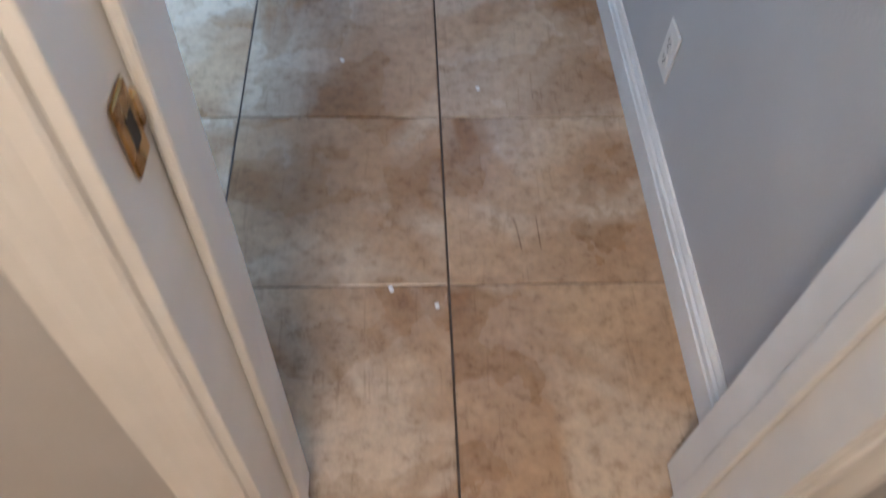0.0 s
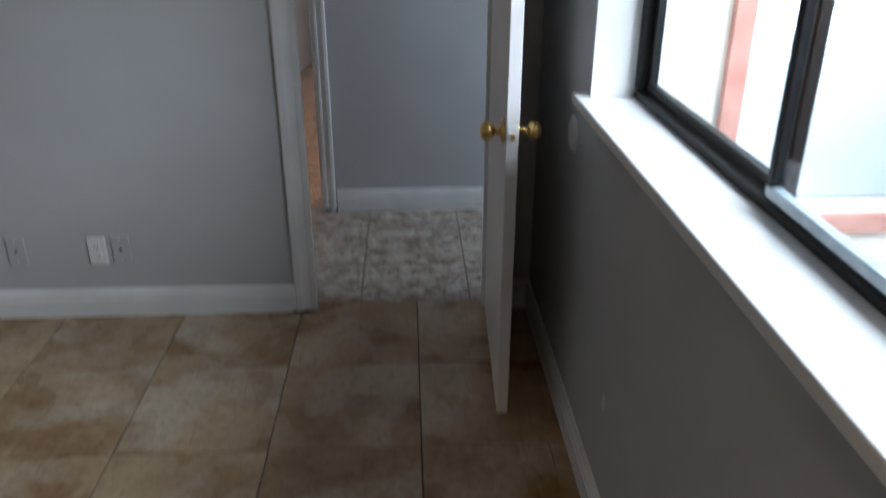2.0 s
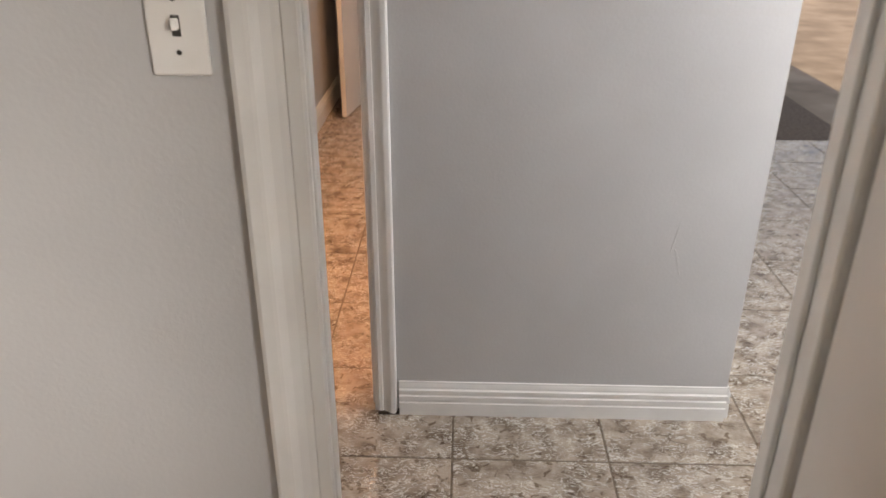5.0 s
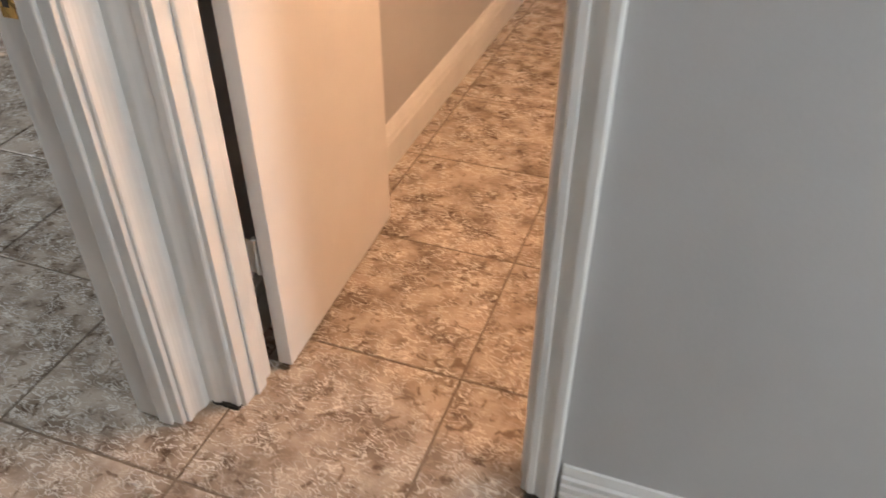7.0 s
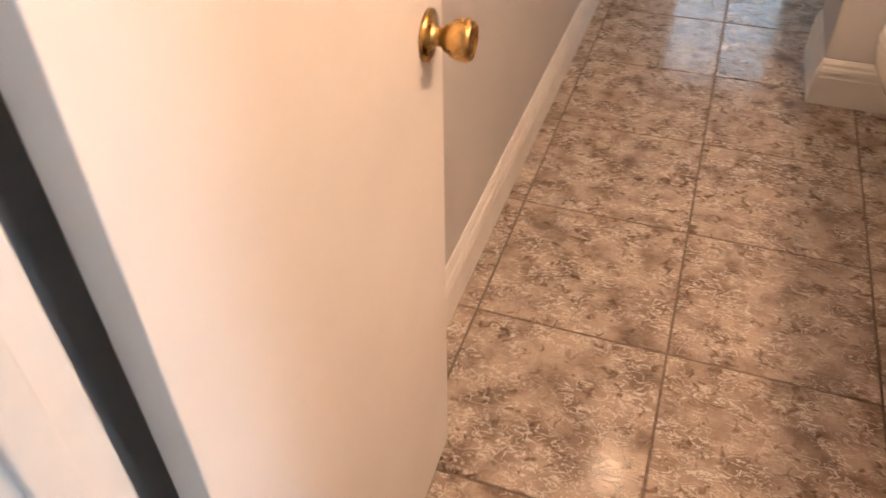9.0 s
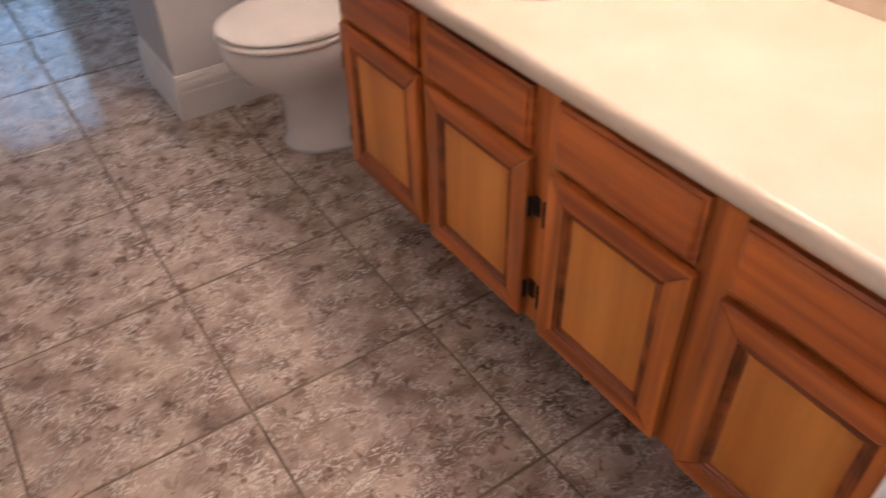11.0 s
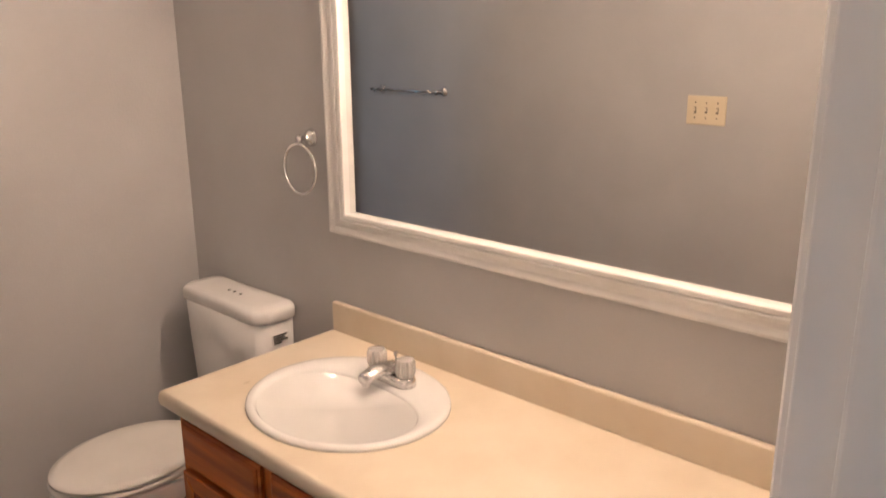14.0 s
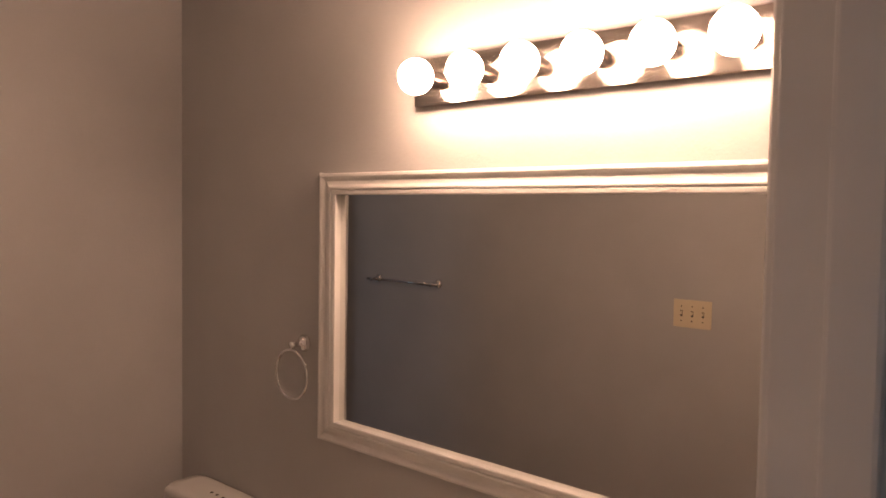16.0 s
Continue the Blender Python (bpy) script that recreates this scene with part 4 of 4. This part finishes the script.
part("bowl", loft([egg(0.02, 0.40, 0.128, 0.001), egg(0.02, 0.40, 0.128, 0.02), egg(0.032, 0.39, 0.118, 0.032), egg(0.035, 0.385, 0.114, 0.10), egg(0.03, 0.385, 0.114, 0.17), egg(0.0, 0.39, 0.124, 0.215), egg(-0.075, 0.395, 0.155, 0.265), egg(-0.115, 0.40, 0.178, 0.33), egg(-0.127, 0.40, 0.184, 0.385), egg(-0.12, 0.395, 0.178, 0.395)]), M_CERAMIC, toi, smooth=True)
part("seat", loft([egg(-0.125, 0.33, 0.182, 0.397), egg(-0.13, 0.33, 0.187, 0.402), egg(-0.13, 0.33, 0.187, 0.410), egg(-0.125, 0.33, 0.182, 0.415)]), M_SEAT, toi, "white plastic seat", smooth=True)
part("lid", loft([egg(-0.12, 0.33, 0.178, 0.419), egg(-0.127, 0.335, 0.184, 0.424), egg(-0.125, 0.335, 0.182, 0.432), egg(-0.10, 0.33, 0.165, 0.438), egg(0.0, 0.28, 0.10, 0.441)]), M_SEAT, toi, "white plastic closed lid", smooth=True)
for s in (-1, 1):
    part("lid_hinge", lathe([(0.011, TY + s * 0.075 - 0.02), (0.011, TY + s * 0.075 + 0.02)], "y", (0.335, 0, 0.42), 14), M_SEAT, toi)
part("neck", cube(0.30, 0.56, TY - 0.11, TY + 0.11, 0.22, 0.42, 0.04, 4), M_CERAMIC, toi, smooth=True)


def rrect(x0, x1, y0, y1, r, z, k=6):
    out = []
    for cx, cy, a0 in ((x1 - r, y1 - r, 0), (x0 + r, y1 - r, 90), (x0 + r, y0 + r, 180), (x1 - r, y0 + r, 270)):
        for i in range(k + 1):
            a = radians(a0 + 90 * i / k)
            out.append((cx + r * math.cos(a), cy + r * math.sin(a), z))
    return out


def bowfront(pts, amt, y0, y1):
    m, h = (y0 + y1) / 2, (y1 - y0) / 2
    return [(x - amt * max(0.0, 1 - ((y - m) / h) ** 2) if x < 0.53 else x, y, z) for x, y, z in pts]


TW = 0.226
tank = [bowfront(rrect(0.462 - e, 0.588, TY - TW + d, TY + TW - d, 0.03, z), 0.055, TY - TW, TY + TW) for e, d, z in ((-0.02, 0.03, 0.40), (-0.012, 0.022, 0.43), (-0.006, 0.014, 0.56), (0, 0.008, 0.68), (0.004, 0.004, 0.798))]
part("tank", loft(tank), M_CERAMIC, toi, smooth=True)
lid = [bowfront(rrect(0.449 + e, 0.592 - e * 0.3, TY - TW - 0.008 + e, TY + TW + 0.008 - e, 0.035, z), 0.057, TY - TW, TY + TW) for e, z in ((0.004, 0.799), (0, 0.804), (0, 0.828), (0.004, 0.838), (0.014, 0.844), (0.05, 0.847))]
part("tank_lid", loft(lid), M_CERAMIC, toi, "white ceramic tank lid", smooth=True)
toi.location = (0.045, 0, 0)
for y in (TY + 0.03, TY, TY - 0.035):
    part("lid_spot", lathe([(0.006, 0.8471), (0.004, 0.849)], "z", (0.51, y, 0), 12), M_SLOT, toi, "dark spot on tank lid")
# sticker with unreadable print on the tank's side
stk = tagged(empty("sticker"), "small black and white label on toilet tank", "sticker")
for i, (w, z) in enumerate(((0.05, 0.752), (0.042, 0.744), (0.052, 0.736), (0.03, 0.728))):
    part("print_bar", cube(0.54, 0.54 + w, TY - TW + 0.0015, TY - TW + 0.0045, z - 0.0025, z + 0.0025), M_SLOT, stk)
    part("label_ground", cube(0.537, 0.595, TY - TW + 0.003, TY - TW + 0.0062, z - 0.004, z + 0.004), M_PLATE, stk)

# ---- mirror, light bar, towel ring and bar ----
MY0, MY1, MZ0, MZ1 = 0.44, 1.876, 1.103, 1.864
mir = tagged(empty("wall_mirror"), "large mirror with white moulded wood frame", "mirror")
MF = [(0, 0), (0.024, 0), (0.026, 0.003), (0.026, 0.014), (0.021, 0.017), (0.026, 0.021), (0.026, 0.026), (0.021, 0.036), (0.018, 0.050), (0.022, 0.058), (0.024, 0.066), (0.022, 0.074), (0.016, 0.078), (0, 0.078)]
fw = 0.078
iy0, iy1, iz0, iz1 = MY0 + fw, MY1 - fw, MZ0 + 0.064, MZ1 - 0.060
o = Vector((-1, 0, 0))
sides = [((XM - 0.0005, iy0, iz1), (XM - 0.0005, iy1, iz1)), ((XM - 0.0005, iy1, iz1), (XM - 0.0005, iy1, iz0)), ((XM - 0.0005, iy1, iz0), (XM - 0.0005, iy0, iz0)), ((XM - 0.0005, iy0, iz0), (XM - 0.0005, iy0, iz1))]
cen = Vector((XM, (iy0 + iy1) / 2, (iz0 + iz1) / 2))
for p0, p1 in sides:
    mid = (Vector(p0) + Vector(p1)) / 2 - cen
    sc = 1.0 if abs(mid.y) > 0.2 else (0.769 if mid.z > 0 else 0.821)
    prof = [(u, v * sc) for u, v in MF]
    k = 1 / sc if abs(mid.y) < 0.2 else 0.795
    if o.cross(Vector(p1) - Vector(p0)).dot(mid) < 0:
        p0, p1 = p1, p0
    part("frame_rail", extrude_profile(prof, p0, p1, o, -k, k), M_TRIM, mir)
part("mirror_glass", cube(XM - 0.005, XM - 0.001, iy0 - 0.01, iy1 + 0.01, iz0 - 0.01, iz1 + 0.01), M_MIRROR, mir)

bar = tagged(empty("vanity_light"), "six bulb brushed nickel light bar, all lit", "light fixture")
LZ0, LZ1 = 2.02, 2.135
LY0, LY1 = 0.593, 1.498
part("back_plate", cube(XM - 0.026, XM - 0.001, LY0, LY1, LZ0, LZ1, 0.002, 1), M_NICKEL, bar)
for i in range(6):
    y = 1.422 - i * 0.1505
    z = (LZ0 + LZ1) / 2
    part("socket", lathe([(0.021, XM - 0.0265), (0.021, XM - 0.055), (0.019, XM - 0.062)], "x", (0, y, z), 24), M_NICKEL, bar, smooth=False)
    b = bmesh.new()
    bmesh.ops.create_uvsphere(b, u_segments=28, v_segments=16, radius=0.0425)
    for v in b.verts:
        v.co += Vector((XM - 0.100, y, z))
    part("bulb", b, M_BULB, bar, "lit round white bulb", smooth=True)

ring = tagged(empty("towel_ring"), "chrome towel ring on grey wall", "towel ring")
RY, RZ = 1.961, 1.367
part("mount", lathe([(0.026, XM), (0.026, XM - 0.004), (0.022, XM - 0.007), (0.023, XM - 0.010), (0.016, XM - 0.014), (0.009, XM - 0.02), (0.008, XM - 0.038), (0.012, XM - 0.044), (0.010, XM - 0.052), (0.003, XM - 0.054)], "x", (0, RY, RZ), 28), M_CHROME, ring, smooth=True)
part("ring", torus(0.072, 0.0042, "x", (XM - 0.048, RY, RZ - 0.086)), M_CHROME, ring, smooth=True)

tb = tagged(empty("towel_bar"), "chrome towel bar on bathroom wall", "towel bar")
for y in (2.9, 3.36):
    part("post", lathe([(0.024, XL1), (0.024, XL1 + 0.004), (0.019, XL1 + 0.009), (0.009, XL1 + 0.018), (0.009, XL1 + 0.05), (0.013, XL1 + 0.056), (0.013, XL1 + 0.066), (0.004, XL1 + 0.07)], "x", (0, y, 1.373), 24), M_CHROME, tb, smooth=True)
part("bar", lathe([(0.0075, 2.86), (0.0075, 3.4)], "y", (XL1 + 0.055, 0, 1.373), 16), M_CHROME, tb, smooth=True)

# pale scuffs on the hall wall
for x, z, h, a in ((0.62, 0.62, 0.05, 10), (0.635, 0.545, 0.045, -14), (0.43, 0.585, 0.012, 30), (0.55, 0.30, 0.01, 0)):
    sc = tagged(obj("wall_scuff", lathe([(h, 0), (h * 0.9, -0.0006), (h * 0.2, -0.001)], "y", n=14), M_PLATE_P), "faint pale scuff on grey hall wall", "scuff", "wall scuffs")
    sc.matrix_world = pose(x, YB0, z, 0, a, 0) @ Matrix.Diagonal((0.07, 1, 1, 1))
# bare wood at the chipped end of the sill
chip = tagged(obj("sill_chip", cube(0.6495, 0.70, WY0 - 0.0565, WY0 - 0.048, WZ0 + 0.004, WZ0 + 0.0235, 0.003), mat("bare_wood", (0.42, 0.25, 0.14), (0.56, 0.36, 0.22), scale=30, rough=0.8)), "bare chipped wood at window sill end", "chipped wood")

# ---- small litter on the floor ----
rnd = random.Random(4)
for x, y in ((0.12, -3.62), (0.21, -3.66), (0.0, -2.95), (0.33, -3.05)):
    f = tagged(obj("paint_fleck", cube(-0.004, 0.004, -0.007, 0.007, 0.0, 0.0016, 0.0006, 1), M_TRIM), "tiny white paint fleck on brown tile", "paint fleck", "paint flecks")
    f.matrix_world = pose(x, y, 0.0005, 0, 0, rnd.uniform(0, 90))
# ragged dirty caulk at foot of the casings
for x0, x1, y in ((BL - 0.066, BL, YB0 - 0.017), (BR, BR + 0.066, YB0 - 0.017), (AL - 0.066, AL, YA0 - 0.017)):
    bm = bmesh.new()
    k = 0
    while x0 + k < x1:
        w = rnd.uniform(0.004, 0.012)
        box(bm, x0 + k, min(x1, x0 + k + w), y - rnd.uniform(0.0, 0.003), y + 0.016, 0.0, rnd.uniform(0.004, 0.011))
        k += w
    tagged(obj("trim_caulk", bm, M_DIRT), "dirty ragged caulk at casing foot", "caulk", kind="structure")

# ---- floor tiles ----


def tile_mesh(name, w, d, top, material, bev=0.0022):
    bm = bmesh.new()
    a, b = w / 2, d / 2
    lo = [bm.verts.new(p) for p in ((-a, -b, top - 0.012), (a, -b, top - 0.012), (a, b, top - 0.012), (-a, b, top - 0.012))]
    md = [bm.verts.new(p) for p in ((-a, -b, top - bev * 0.6), (a, -b, top - bev * 0.6), (a, b, top - bev * 0.6), (-a, b, top - bev * 0.6))]
    a, b = a - bev, b - bev
    up = [bm.verts.new(p) for p in ((-a, -b, top), (a, -b, top), (a, b, top), (-a, b, top))]
    for p, q in ((lo, md), (md, up)):
        for i in range(4):
            bm.faces.new((p[i], p[(i + 1) % 4], q[(i + 1) % 4], q[i]))
    bm.faces.new(up)
    me = bpy.data.meshes.new(name)
    bm.to_mesh(me)
    bm.free()
    me.materials.append(material)
    return me


def lay(parent, x0, x1, y0, y1, ox, oy, s, gx, gy, material, skip=None):
    cache = {}
    for i in range(math.floor((x0 - ox) / s), math.ceil((x1 - ox) / s)):
        for j in range(math.floor((y0 - oy) / s), math.ceil((y1 - oy) / s)):
            a, b = max(x0, ox + i * s + gx / 2), min(x1, ox + (i + 1) * s - gx / 2)
            c, d = max(y0, oy + j * s + gy / 2), min(y1, oy + (j + 1) * s - gy / 2)
            if b - a < 0.01 or d - c < 0.01 or (skip and skip((a + b) / 2, (c + d) / 2)):
                continue
            key = (round(b - a, 3), round(d - c, 3))
            if key not in cache:
                cache[key] = tile_mesh("tile", b - a, d - c, 0.0, material)
            t = new("tile", cache[key])
            t.parent = parent
            t.location = ((a + b) / 2, (c + d) / 2, 0)


lay(floor_bed, -3.4, XW, -5.7, -0.817, 0.235, -1.747, 0.466, 0.0048, 0.003, M_BTILE, lambda x, y: y < -4.11 and not -1.2 < x < 1.3)
S = 0.457
lay(floor_hall, -4.0, 2.6, -0.813, 6.8, 0.0, 0.0, S, 0.006, 0.006, M_STILE,
    lambda x, y: (y > 4.42 and not -2.0 < x < 1.5) or (y > 3.1 and x > 1.5) or (0.75 < x < 2.6 and y > 3.2) or (0.62 < x < 0.8 and 0.4 < y < 2.9) or (x < XL0 - 0.05 and y > 3.4))
